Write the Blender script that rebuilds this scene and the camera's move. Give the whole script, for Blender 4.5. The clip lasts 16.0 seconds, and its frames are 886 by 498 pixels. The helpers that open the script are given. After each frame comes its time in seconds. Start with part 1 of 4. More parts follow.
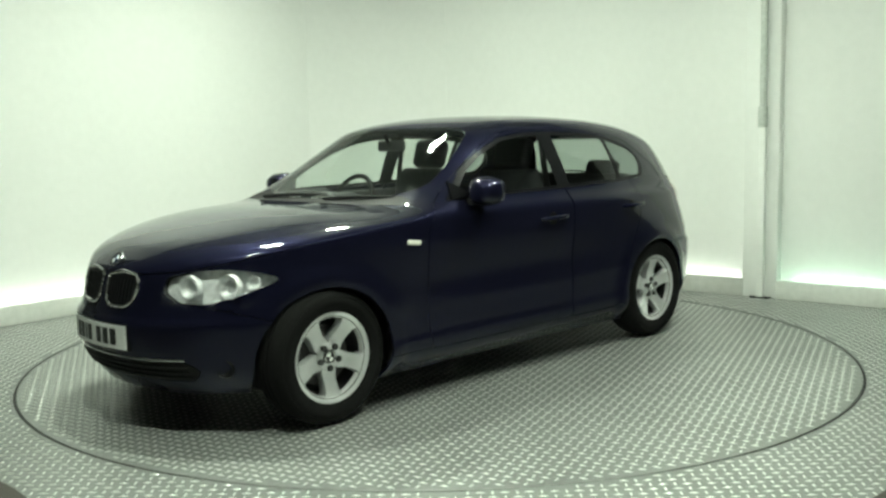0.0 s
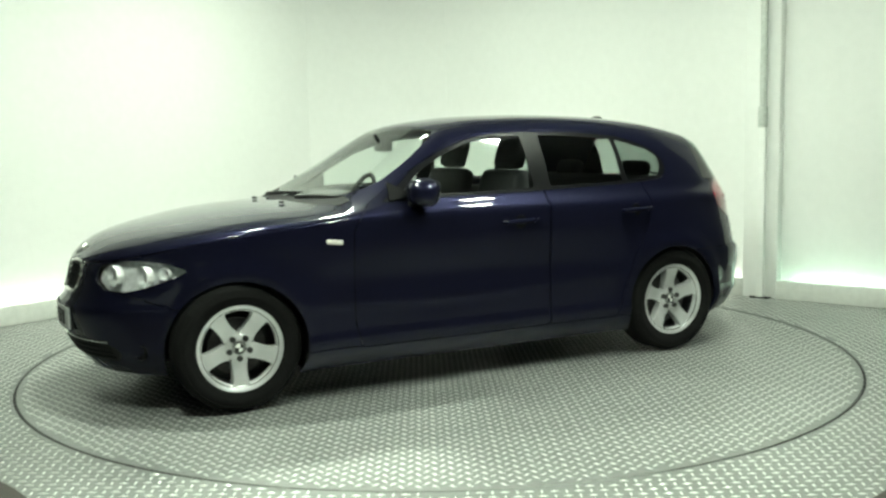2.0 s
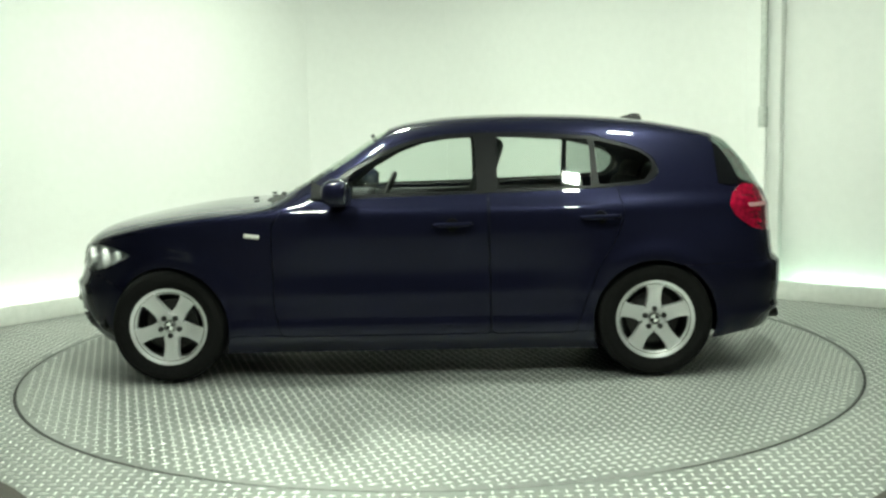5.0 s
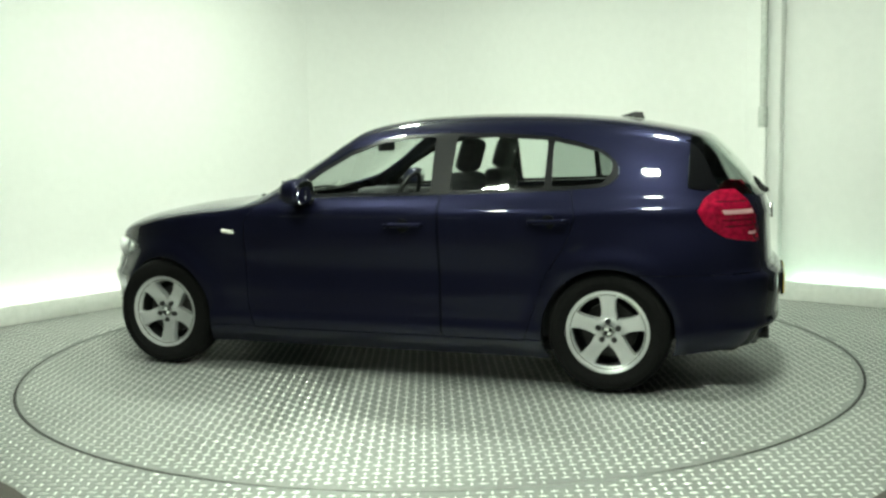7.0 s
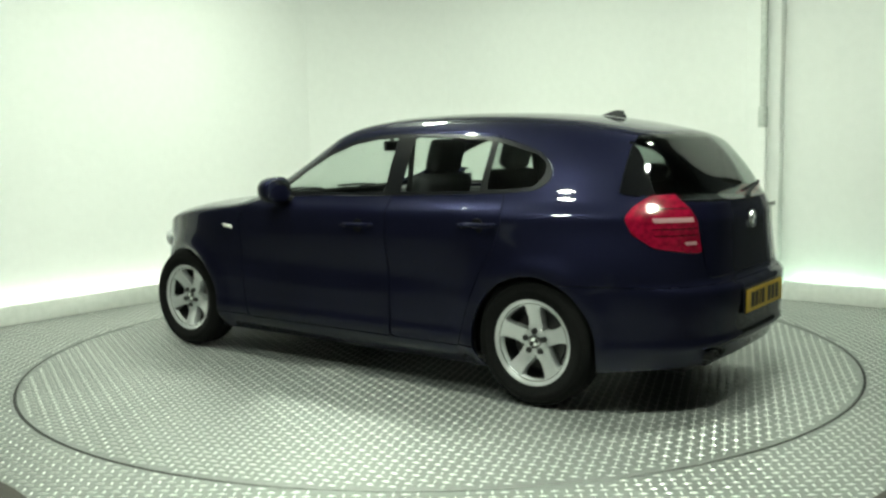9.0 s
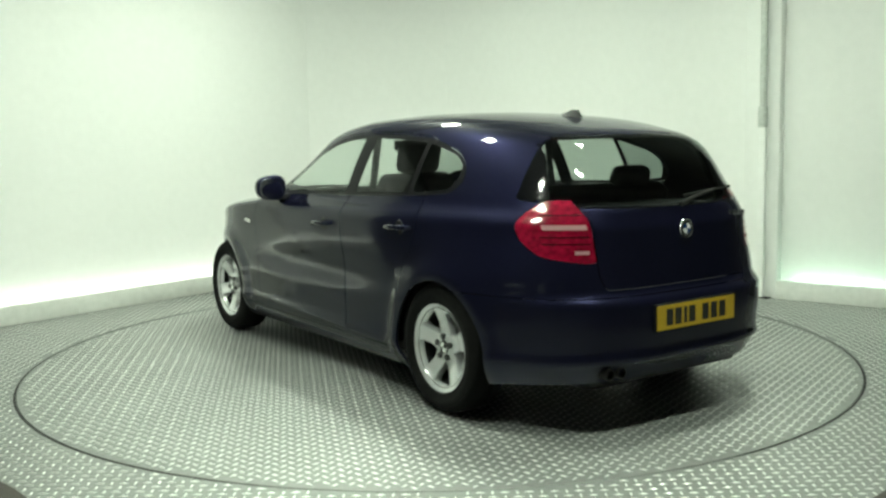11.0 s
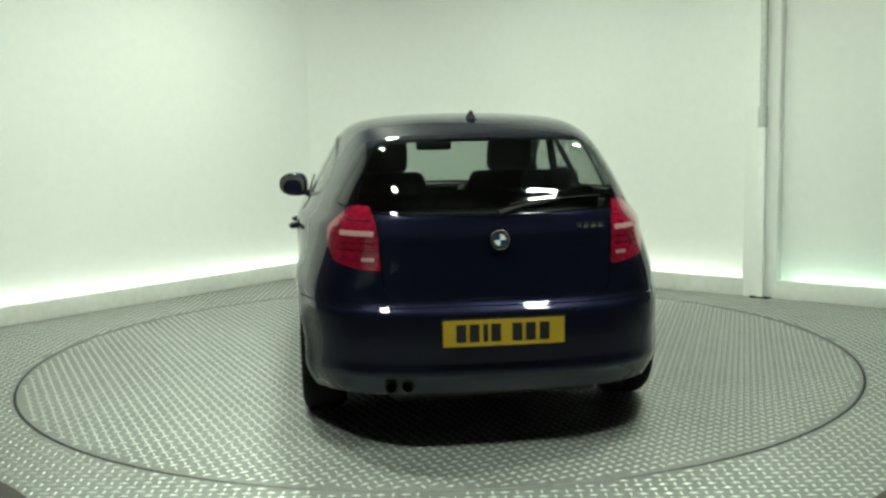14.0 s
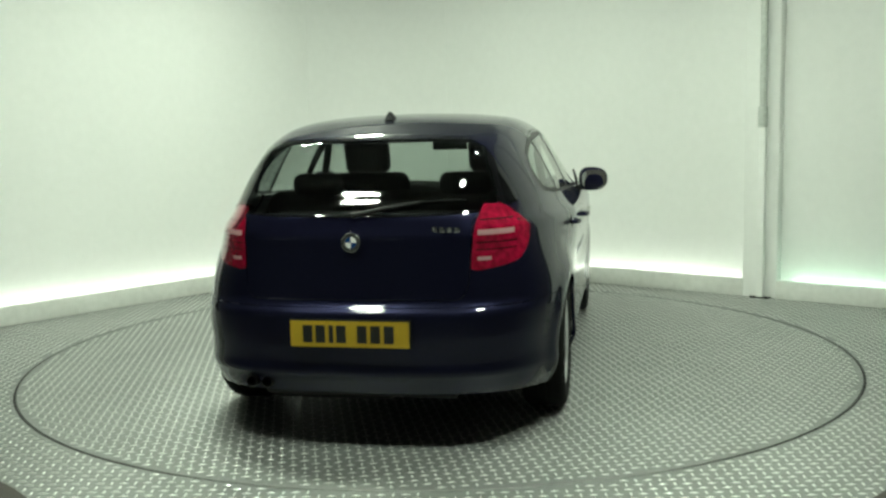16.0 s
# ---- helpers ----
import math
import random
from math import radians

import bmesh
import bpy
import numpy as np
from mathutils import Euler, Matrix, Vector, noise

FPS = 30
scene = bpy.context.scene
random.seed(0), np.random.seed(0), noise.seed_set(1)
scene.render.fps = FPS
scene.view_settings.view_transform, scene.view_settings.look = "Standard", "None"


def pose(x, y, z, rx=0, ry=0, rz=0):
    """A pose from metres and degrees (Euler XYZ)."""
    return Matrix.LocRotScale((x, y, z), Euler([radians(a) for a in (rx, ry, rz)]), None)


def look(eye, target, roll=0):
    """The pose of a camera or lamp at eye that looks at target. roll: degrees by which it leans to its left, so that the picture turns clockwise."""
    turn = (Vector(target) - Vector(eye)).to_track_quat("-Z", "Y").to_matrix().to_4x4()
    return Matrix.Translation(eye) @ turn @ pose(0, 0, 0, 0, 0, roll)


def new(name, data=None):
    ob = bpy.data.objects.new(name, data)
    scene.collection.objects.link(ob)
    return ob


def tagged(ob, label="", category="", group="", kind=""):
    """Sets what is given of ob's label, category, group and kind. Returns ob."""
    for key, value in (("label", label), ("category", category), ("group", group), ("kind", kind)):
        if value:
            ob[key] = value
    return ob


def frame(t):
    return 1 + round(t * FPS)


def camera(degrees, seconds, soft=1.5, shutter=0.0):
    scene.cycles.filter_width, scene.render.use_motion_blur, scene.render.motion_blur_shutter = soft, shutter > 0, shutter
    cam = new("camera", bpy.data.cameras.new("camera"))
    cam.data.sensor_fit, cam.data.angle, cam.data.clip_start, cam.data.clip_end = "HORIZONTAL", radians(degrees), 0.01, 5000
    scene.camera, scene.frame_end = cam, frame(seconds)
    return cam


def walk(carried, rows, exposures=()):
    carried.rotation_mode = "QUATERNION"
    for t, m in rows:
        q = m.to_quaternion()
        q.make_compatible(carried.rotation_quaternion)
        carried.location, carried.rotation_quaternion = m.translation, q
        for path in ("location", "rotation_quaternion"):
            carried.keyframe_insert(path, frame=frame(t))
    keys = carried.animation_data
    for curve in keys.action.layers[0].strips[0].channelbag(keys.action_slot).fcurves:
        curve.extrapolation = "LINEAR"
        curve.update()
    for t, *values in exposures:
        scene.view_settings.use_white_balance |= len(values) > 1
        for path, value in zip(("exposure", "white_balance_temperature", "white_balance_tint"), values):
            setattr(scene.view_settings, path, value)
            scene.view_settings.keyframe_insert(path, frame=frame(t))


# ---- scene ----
# ---------------------------------------------------------------- camera
THETA0, SPIN = 224.087, -9.092      # heading of the car in degrees, degrees a second
OFF_X, OFF_Y = 0.139, -0.027        # the car's middle on the turntable
DISC_R = 2.455
EYE = Vector((0.0, -5.839, 1.297))
AIM = EYE + Vector((0.005572, 0.993525, -0.113474)) * 6.0
cam = camera(50.54, 16.0, soft=2.6, shutter=0.5)
walk(cam, [(0.0, look(EYE, AIM, -1.17)), (16.0, look(EYE, AIM, -1.17))],
     exposures=[(t, e, 6500, 10) for t, e in ((0.0, -0.07), (2.0, 0.13), (4.0, 0.12), (7.0, 0.09), (9.0, 0.02), (11.5, -0.10), (13.5, -0.25), (14.5, -0.27), (16.0, -0.29))])

# ---------------------------------------------------------------- light
LAMP_COLOUR = (0.87, 1.0, 0.81)
CEILING_GLOW, COVE_GLOW = 485.0, 10.5
CEILING_Z = 3.3
world = bpy.data.worlds.new("world")
scene.world = world
world.use_nodes = True
world.node_tree.nodes["Background"].inputs[0].default_value = (0.5, 0.55, 0.5, 1)
world.node_tree.nodes["Background"].inputs[1].default_value = 0.02


# ---------------------------------------------------------------- materials
def material(name, base, rough=0.5, metal=0.0, grain=0.0, scale=20.0, bump=0.0, coat=0.0, big=0.0, spec=0.5, rough_var=0.0, coords="Object", coat_ior=1.5):
    """Principled surface with colour variation at two scales, roughness variation and fine relief."""
    m = bpy.data.materials.new(name)
    m.use_nodes = True
    n, l = m.node_tree.nodes, m.node_tree.links
    b = n["Principled BSDF"]
    b.inputs["Base Color"].default_value = (*base, 1)
    b.inputs["Roughness"].default_value = rough
    b.inputs["Metallic"].default_value = metal
    b.inputs["Coat Weight"].default_value = coat
    b.inputs["Coat Roughness"].default_value = 0.025
    b.inputs["Coat IOR"].default_value = coat_ior
    b.inputs["Specular IOR Level"].default_value = spec
    if not (grain or bump or big or rough_var):
        return m
    tc = n.new("ShaderNodeTexCoord")
    fine, wide = n.new("ShaderNodeTexNoise"), n.new("ShaderNodeTexNoise")
    for node, s in ((fine, scale), (wide, scale * 0.06)):
        node.inputs["Scale"].default_value = s
        node.inputs["Detail"].default_value = 5
        l.new(tc.outputs[coords], node.inputs["Vector"])
    last = None
    for node, amount in ((fine, grain), (wide, big)):
        if not amount:
            continue
        r = n.new("ShaderNodeMapRange")
        r.inputs["From Min"].default_value, r.inputs["From Max"].default_value = 0.3, 0.7
        r.inputs["To Min"].default_value, r.inputs["To Max"].default_value = 1 - amount, 1 + amount * 0.5
        l.new(node.outputs["Fac"], r.inputs["Value"])
        mix = n.new("ShaderNodeVectorMath")
        mix.operation = "SCALE"
        if last:
            l.new(last, mix.inputs[0])
        else:
            mix.inputs[0].default_value = base
        l.new(r.outputs["Result"], mix.inputs["Scale"])
        last = mix.outputs["Vector"]
    if last:
        l.new(last, b.inputs["Base Color"])
    if rough_var:
        r = n.new("ShaderNodeMapRange")
        r.inputs["From Min"].default_value, r.inputs["From Max"].default_value = 0.3, 0.7
        r.inputs["To Min"].default_value, r.inputs["To Max"].default_value = max(0.02, rough - rough_var), min(1, rough + rough_var)
        l.new(wide.outputs["Fac"], r.inputs["Value"])
        l.new(r.outputs["Result"], b.inputs["Roughness"])
    if bump:
        bn = n.new("ShaderNodeBump")
        bn.inputs["Strength"].default_value = 1.0
        bn.inputs["Distance"].default_value = bump
        l.new(fine.outputs["Fac"], bn.inputs["Height"])
        l.new(bn.outputs["Normal"], b.inputs["Normal"])
    return m


def glowing(name, colour, strength):
    m = bpy.data.materials.new(name)
    m.use_nodes = True
    n = m.node_tree.nodes
    b = n["Principled BSDF"]
    b.inputs["Base Color"].default_value = (0.8, 0.8, 0.8, 1)
    b.inputs["Emission Color"].default_value = (*colour, 1)
    b.inputs["Emission Strength"].default_value = strength
    return m


def glazing(name, tint, ior=1.5):
    """Thin pane: clear through, mirror by Fresnel."""
    m = bpy.data.materials.new(name)
    m.use_nodes = True
    n, l = m.node_tree.nodes, m.node_tree.links
    n.remove(n["Principled BSDF"])
    see, gloss, mix, lw, power, fr = (n.new("ShaderNode" + k) for k in ("BsdfTransparent", "BsdfGlossy", "MixShader", "LayerWeight", "Math", "Math"))
    see.inputs["Color"].default_value = (*tint, 1)
    gloss.inputs["Roughness"].default_value = 0.01
    gloss.inputs["Color"].default_value = (0.95, 0.97, 0.95, 1)
    base = ((ior - 1) / (ior + 1)) ** 2
    lw.inputs["Blend"].default_value = 0.5
    power.operation, fr.operation = "POWER", "MULTIPLY_ADD"
    power.inputs[1].default_value = 5.0
    fr.inputs[1].default_value, fr.inputs[2].default_value = 1 - base, base * 1.1
    l.new(lw.outputs["Facing"], power.inputs[0])
    l.new(power.outputs[0], fr.inputs[0])
    l.new(fr.outputs[0], mix.inputs[0])
    l.new(see.outputs[0], mix.inputs[1])
    l.new(gloss.outputs[0], mix.inputs[2])
    l.new(mix.outputs[0], n["Material Output"].inputs["Surface"])
    return m


WALL = material("wall_paint", (0.80, 0.81, 0.79), 0.7, grain=0.02, scale=14, bump=0.0004, big=0.02)
KERB = material("kerb_paint", (0.62, 0.63, 0.60), 0.55, grain=0.08, scale=18, bump=0.001, big=0.12)
STEEL = material("tread_steel", (0.27, 0.282, 0.27), 0.48, 0.65, grain=0.15, scale=30, big=0.14)
LOZENGE = material("worn_lozenge_steel", (0.84, 0.85, 0.83), 0.36, 0.70, grain=0.06, scale=40)
RUBBER = material("black_rubber", (0.007, 0.007, 0.007), 0.9, spec=0.15, grain=0.2, scale=60, bump=0.0005)
SEAM = material("seam_dark", (0.01, 0.01, 0.01), 0.9)
MAT = material("dark_matting", (0.05, 0.045, 0.04), 0.9, grain=0.3, scale=120, bump=0.002)
PIPE = material("galvanised_pipe", (0.52, 0.55, 0.52), 0.5, 0.2, grain=0.15, scale=30)
# unseen ceiling, darker than the white walls to keep roof reflections low
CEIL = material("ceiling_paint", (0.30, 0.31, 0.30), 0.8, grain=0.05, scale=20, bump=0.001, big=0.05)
# darkness behind the camera, put into the colour of unseen walls
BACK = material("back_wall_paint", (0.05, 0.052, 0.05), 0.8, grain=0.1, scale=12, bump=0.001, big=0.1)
LAMP = glowing("lamp_diffuser", LAMP_COLOUR, CEILING_GLOW)
TUBE = glowing("tube_light", (0.90, 1.0, 0.86), COVE_GLOW)
GREEN_TUBE = glowing("green_tinged_tube_light", (0.62, 1.0, 0.74), COVE_GLOW)
PAINT = material("navy_metallic_paint", (0.0100, 0.0105, 0.0270), 0.38, 0.55, grain=0.12, scale=900, coat=0.95, big=0.05, spec=0.06, coat_ior=1.34)
PAINT.node_tree.nodes["Principled BSDF"].inputs["Specular Tint"].default_value = (0.22, 0.22, 0.34, 1)
TRIM = material("gloss_black_trim", (0.005, 0.005, 0.006), 0.35, spec=0.12, grain=0.1, scale=200)
# black plastic of the car, also the painted shade inside the wheels
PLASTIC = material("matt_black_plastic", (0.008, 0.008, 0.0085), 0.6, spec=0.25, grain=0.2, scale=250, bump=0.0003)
CHROME = material("chrome", (0.75, 0.75, 0.74), 0.12, 1.0, grain=0.05, scale=80)
ALLOY = material("silver_alloy_paint", (0.84, 0.85, 0.86), 0.25, 0.60, grain=0.04, scale=200, coat=0.4)
IRON = material("brake_iron", (0.035, 0.034, 0.033), 0.5, 0.6, grain=0.3, scale=60)
GLASS = glazing("clear_glass", (0.86, 0.91, 0.88))
TINT = glazing("rear_glass", (0.48, 0.53, 0.51))
LENS = glazing("lamp_lens", (0.93, 0.95, 0.95), 1.45)
RED = material("red_lamp_plastic", (0.27, 0.004, 0.026), 0.14, coat=1.0, grain=0.45, scale=38, big=0.45, bump=0.0012)
RIB = material("dark_red_rib", (0.05, 0.002, 0.006), 0.2, coat=0.6, grain=0.1, scale=60)
WHITE_LENS = material("white_lamp_plastic", (0.45, 0.26, 0.27), 0.15, coat=0.8, grain=0.1, scale=60)
CLOTH = material("charcoal_seat_cloth", (0.022, 0.023, 0.026), 0.9, grain=0.3, scale=160, bump=0.0008)
DASH = material("dark_dash_plastic", (0.03, 0.031, 0.034), 0.7, grain=0.2, scale=180, bump=0.0004)
HEADLINER = material("grey_headliner", (0.10, 0.10, 0.095), 0.95, grain=0.1, scale=200)
PLATE_Y = material("yellow_plate", (0.55, 0.36, 0.025), 0.35, grain=0.06, scale=70)
PLATE_W = material("white_plate", (0.75, 0.76, 0.75), 0.35, grain=0.06, scale=70)
BLACK_GLASS = material("black_glass_border", (0.004, 0.004, 0.005), 0.06, grain=0.1, scale=80)
INK = material("black_ink", (0.012, 0.012, 0.012), 0.5)
BLUE = material("badge_blue", (0.01, 0.045, 0.16), 0.2, coat=1.0)
REFLECTOR = material("lamp_reflector", (0.90, 0.90, 0.92), 0.28, 0.15, grain=0.30, scale=34, bump=0.004)
REPEATER = material("clear_indicator_plastic", (0.75, 0.74, 0.70), 0.15, coat=0.8, grain=0.1, scale=60)
MIRROR = material("mirror_glass", (0.8, 0.82, 0.82), 0.03, 1.0)


# ---------------------------------------------------------------- mesh helpers
def mesh_of(name, bm, mat, smooth=0.0):
    me = bpy.data.meshes.new(name)
    bm.normal_update()
    if smooth:
        for f in bm.faces:
            f.smooth = True
        for e in bm.edges:
            e.smooth = len(e.link_faces) != 2 or e.calc_face_angle(0.0) < radians(smooth)
    bm.to_mesh(me)
    bm.free()
    me.materials.append(mat)
    return me


def part(name, bm, mat, parent, label="", smooth=35.0, at=None):
    ob = new(name, mesh_of(name, bm, mat, smooth))
    ob.parent = parent
    if at is not None:
        ob.matrix_basis = at
    return tagged(ob, label)


def empty(name, m=None):
    ob = new(name)
    if m is not None:
        ob.matrix_basis = m
    return ob


def box(size, at=(0, 0, 0), bevel=0.0, segments=2, rot=None, bm=None):
    bm = bm or bmesh.new()
    r = bmesh.ops.create_cube(bm, size=1.0)
    m = Matrix.Translation(at) @ (rot.to_matrix().to_4x4() if rot else Matrix()) @ Matrix.Diagonal((*size, 1))
    bmesh.ops.transform(bm, matrix=m, verts=r["verts"])
    if bevel:
        es = list({e for v in r["verts"] for e in v.link_edges})
        bmesh.ops.bevel(bm, geom=es, offset=bevel, segments=segments, profile=0.5, affect="EDGES")
    return bm


def lathe(profile, n=48, axis="Y", bm=None, closed=False):
    """Turns (radius, along) points round an axis."""
    bm = bm or bmesh.new()
    rings = []
    for k in range(n):
        a = 2 * math.pi * k / n
        c, s = math.cos(a), math.sin(a)
        ring = []
        for r, h in profile:
            co = {"Y": (r * c, h, r * s), "Z": (r * c, r * s, h), "X": (h, r * c, r * s)}[axis]
            ring.append(bm.verts.new(co))
        rings.append(ring)
    m = len(profile)
    for k in range(n):
        A, B = rings[k], rings[(k + 1) % n]
        for j in range(m if closed else m - 1):
            bm.faces.new((A[j], A[(j + 1) % m], B[(j + 1) % m], B[j]))
    bmesh.ops.remove_doubles(bm, verts=bm.verts[:], dist=1e-6)
    bmesh.ops.recalc_face_normals(bm, faces=bm.faces[:])
    return bm


def tube(points, radius, n=8, bm=None):
    """A round bar along points; radius may be one number or one for each point."""
    bm = bm or bmesh.new()
    pts = [Vector(p) for p in points]
    rad = radius if isinstance(radius, (list, tuple)) else [radius] * len(pts)
    rings = []
    for i, p in enumerate(pts):
        d = (pts[min(i + 1, len(pts) - 1)] - pts[max(i - 1, 0)]).normalized()
        side = d.cross(Vector((0, 0, 1)))
        if side.length < 1e-3:
            side = d.cross(Vector((1, 0, 0)))
        side.normalize()
        up = side.cross(d)
        rings.append([bm.verts.new(p + rad[i] * (math.cos(2 * math.pi * k / n) * side + math.sin(2 * math.pi * k / n) * up)) for k in range(n)])
    for A, B in zip(rings, rings[1:]):
        for k in range(n):
            bm.faces.new((A[k], A[(k + 1) % n], B[(k + 1) % n], B[k]))
    bm.faces.new(rings[0][::-1])
    bm.faces.new(rings[-1])
    bmesh.ops.recalc_face_normals(bm, faces=bm.faces[:])
    return bm


def prism(poly, depth, bevel=0.0, bm=None):
    """A flat outline in the xy plane, raised along z by depth."""
    bm = bm or bmesh.new()
    f = bm.faces.new([bm.verts.new((x, y, 0)) for x, y in poly])
    r = bmesh.ops.extrude_face_region(bm, geom=[f])
    vs = [v for v in r["geom"] if isinstance(v, bmesh.types.BMVert)]
    bmesh.ops.translate(bm, vec=(0, 0, depth), verts=vs)
    bmesh.ops.recalc_face_normals(bm, faces=bm.faces[:])
    if bevel:
        es = [e for e in bm.edges if all(v in vs for v in e.verts)]
        bmesh.ops.bevel(bm, geom=es, offset=bevel, segments=2, profile=0.5, affect="EDGES")
    return bm


def curve(table, x):
    """Smooth interpolation through sorted (x, value) pairs."""
    n = len(table)
    if x <= table[0][0]:
        return table[0][1]
    if x >= table[-1][0]:
        return table[-1][1]
    for i in range(n - 1):
        if x <= table[i + 1][0]:
            break

    def slope(k):
        if k <= 0 or k >= n - 1:
            j = min(max(k, 0), n - 2) if k <= 0 else n - 2
            return (table[j + 1][1] - table[j][1]) / (table[j + 1][0] - table[j][0])
        a = (table[k][1] - table[k - 1][1]) / (table[k][0] - table[k - 1][0])
        b = (table[k + 1][1] - table[k][1]) / (table[k + 1][0] - table[k][0])
        return 0.0 if a * b <= 0 else 2 * a * b / (a + b)
    x0, y0 = table[i]
    x1, y1 = table[i + 1]
    h = x1 - x0
    t = (x - x0) / h
    return ((2 * t ** 3 - 3 * t ** 2 + 1) * y0 + (t ** 3 - 2 * t ** 2 + t) * h * slope(i)
            + (-2 * t ** 3 + 3 * t ** 2) * y1 + (t ** 3 - t ** 2) * h * slope(i + 1))


# ---------------------------------------------------------------- the room
CORNER = Vector((-0.62, 4.23, 0.0))
AX_L = Vector((-0.633, -0.774, 0.0)).normalized()      # along the wall that runs away to the left
AX_R = Vector((-AX_L.y, AX_L.x, 0.0))                  # along the wall that runs away to the right
ROOM = Matrix(((AX_L.x, AX_R.x, 0, CORNER.x), (AX_L.y, AX_R.y, 0, CORNER.y), (0, 0, 1, 0), (0, 0, 0, 1)))
SIZE, TROUGH, COVE = 9.4, 0.13, 0.85


def room_box(name, size, at, mat, label, bevel=0.004):
    ob = new(name, mesh_of(name, box(size, at, bevel), mat, 35))
    ob.matrix_basis = ROOM
    return tagged(ob, label, kind="structure")


def arc_box(name, radius, thick, height, mat, label):
    """A quarter of a ring that joins the two white walls or their kerbs."""
    bm = bmesh.new()
    n = 40
    rows = []
    for k in range(n + 1):
        a = radians(90 * k / n)
        c, d = math.cos(a), math.sin(a)
        rows.append([bm.verts.new((COVE - r * c, COVE - r * d, z)) for r, z in ((radius, 0), (radius + thick, 0), (radius + thick, height), (radius, height))])
    for a, b in zip(rows, rows[1:]):
        for j in range(4):
            bm.faces.new((a[j], a[(j + 1) % 4], b[(j + 1) % 4], b[j]))
    bm.faces.new(rows[0])
    bm.faces.new(rows[-1][::-1])
    bmesh.ops.recalc_face_normals(bm, faces=bm.faces[:])
    ob = new(name, mesh_of(name, bm, mat, 35))
    ob.matrix_basis = ROOM
    return tagged(ob, label, kind="structure")


def build_room():
    t, h = 0.12, CEILING_Z
    lo = -TROUGH
    el, er = 4.75, 5.45
    room_box("wall_left", (el - COVE, t, h), ((el + COVE) / 2, lo - t / 2, h / 2), WALL, "plain white painted studio wall lit from its foot")
    room_box("wall_right", (t, er - COVE, h), (lo - t / 2, (er + COVE) / 2, h / 2), WALL, "plain white painted studio wall with a post")
    # unseen walls, near black so the car mirrors the dark back of the room
    room_box("wall_left_end", (SIZE - el, t, h), ((SIZE + el) / 2, lo - t / 2, h / 2), BACK, "unseen dark wall beyond the white one, standing for the dark room the car reflects")
    room_box("wall_right_end", (t, SIZE - er, h), (lo - t / 2, (SIZE + er) / 2, h / 2), BACK, "unseen dark wall beyond the white one, standing for the dark room the car reflects")
    # unseen panels, added so that doors and tailgate mirror pale rectangles
    for y, w in ((3.0, 2.1), (5.75, 0.75), (8.4, 0.75)):
        room_box("wall_panel", (0.03, w, 0.47), (SIZE - 0.015, y, 1.40), WALL, "unseen white panel on the dark wall, added for pale reflections in the car")
    # the closing walls are added out of view, in the same darkness
    room_box("wall_behind_left", (t, SIZE - lo, h), (SIZE + t / 2, (SIZE + lo) / 2, h / 2), BACK, "unseen dark wall closing the studio, standing for the dark room the car reflects")
    room_box("wall_behind_right", (SIZE - lo, t, h), ((SIZE + lo) / 2, SIZE + t / 2, h / 2), BACK, "unseen dark wall closing the studio, standing for the dark room the car reflects")
    # out of view; its grey makes car roof and glass mirror it dark
    room_box("ceiling", (SIZE + 0.6, SIZE + 0.6, 0.1), (SIZE / 2, SIZE / 2, h + 0.05), CEIL, "unseen grey studio ceiling, darkened for the reflections in the car")
    # light trough: a kerb that stands before each wall and hides the tubes
    kh, kt = 0.145, 0.035
    room_box("kerb_left", (el - COVE, kt, kh), ((el + COVE) / 2, -kt / 2, kh / 2), KERB, "low pale kerb hiding the tube lights along the wall")
    room_box("kerb_right", (kt, 4.0 - COVE, kh), (-kt / 2, (4.0 + COVE) / 2, kh / 2), KERB, "low pale kerb hiding the tube lights along the wall")
    room_box("kerb_right_end", (kt, er - 4.265, kh), (-kt / 2, (er + 4.265) / 2, kh / 2), KERB, "low pale kerb hiding the tube lights along the wall")
    arc_box("wall_corner", COVE + TROUGH, t, h, WALL, "white painted wall curving round the corner of the studio")
    arc_box("kerb_corner", COVE, kt, kh, KERB, "low pale kerb curving round the corner")
    lamp = empty("tube_lamp", ROOM)
    bent = [(COVE - (COVE + 0.085) * math.cos(a), COVE - (COVE + 0.085) * math.sin(a)) for a in [radians(4 + 82 * k / 12) for k in range(13)]]
    part("tube", tube([(x, y, 0.075) for x, y in bent], 0.014, 10), TUBE, lamp)
    part("batten", tube([(x, y, 0.02) for x, y in bent], 0.022, 8), KERB, lamp)
    tagged(lamp, "white bent tube lamp behind the corner kerb", "tube lamp", "tube lamps along the walls")
    for k in range(4):
        for side in (0, 1):
            y0, y1 = (0.88 + k * 0.96, 1.81 + k * 0.96) if side == 0 else ((0.88, 1.85), (1.90, 2.90), (2.95, 3.95), (4.36, 5.40))[k]
            lamp = empty("tube_lamp")
            z = 0.075
            mid = (y0 + y1) / 2
            p0 = ((y0, -0.085, z), (y1, -0.085, z)) if side == 0 else ((-0.085, y0, z), (-0.085, y1, z))
            lamp.matrix_basis = ROOM
            part("tube", tube(p0, 0.014, 10), GREEN_TUBE if side and k == 3 else TUBE, lamp)
            d = (y1 - y0, 0.05, 0.04) if side == 0 else (0.05, y1 - y0, 0.04)
            c = (mid, -0.085, 0.02) if side == 0 else (-0.085, mid, 0.02)
            part("batten", box(d, c, 0.004), KERB, lamp)
            tagged(lamp, "white fluorescent tube lamp behind the kerb", "tube lamp", "tube lamps along the walls")


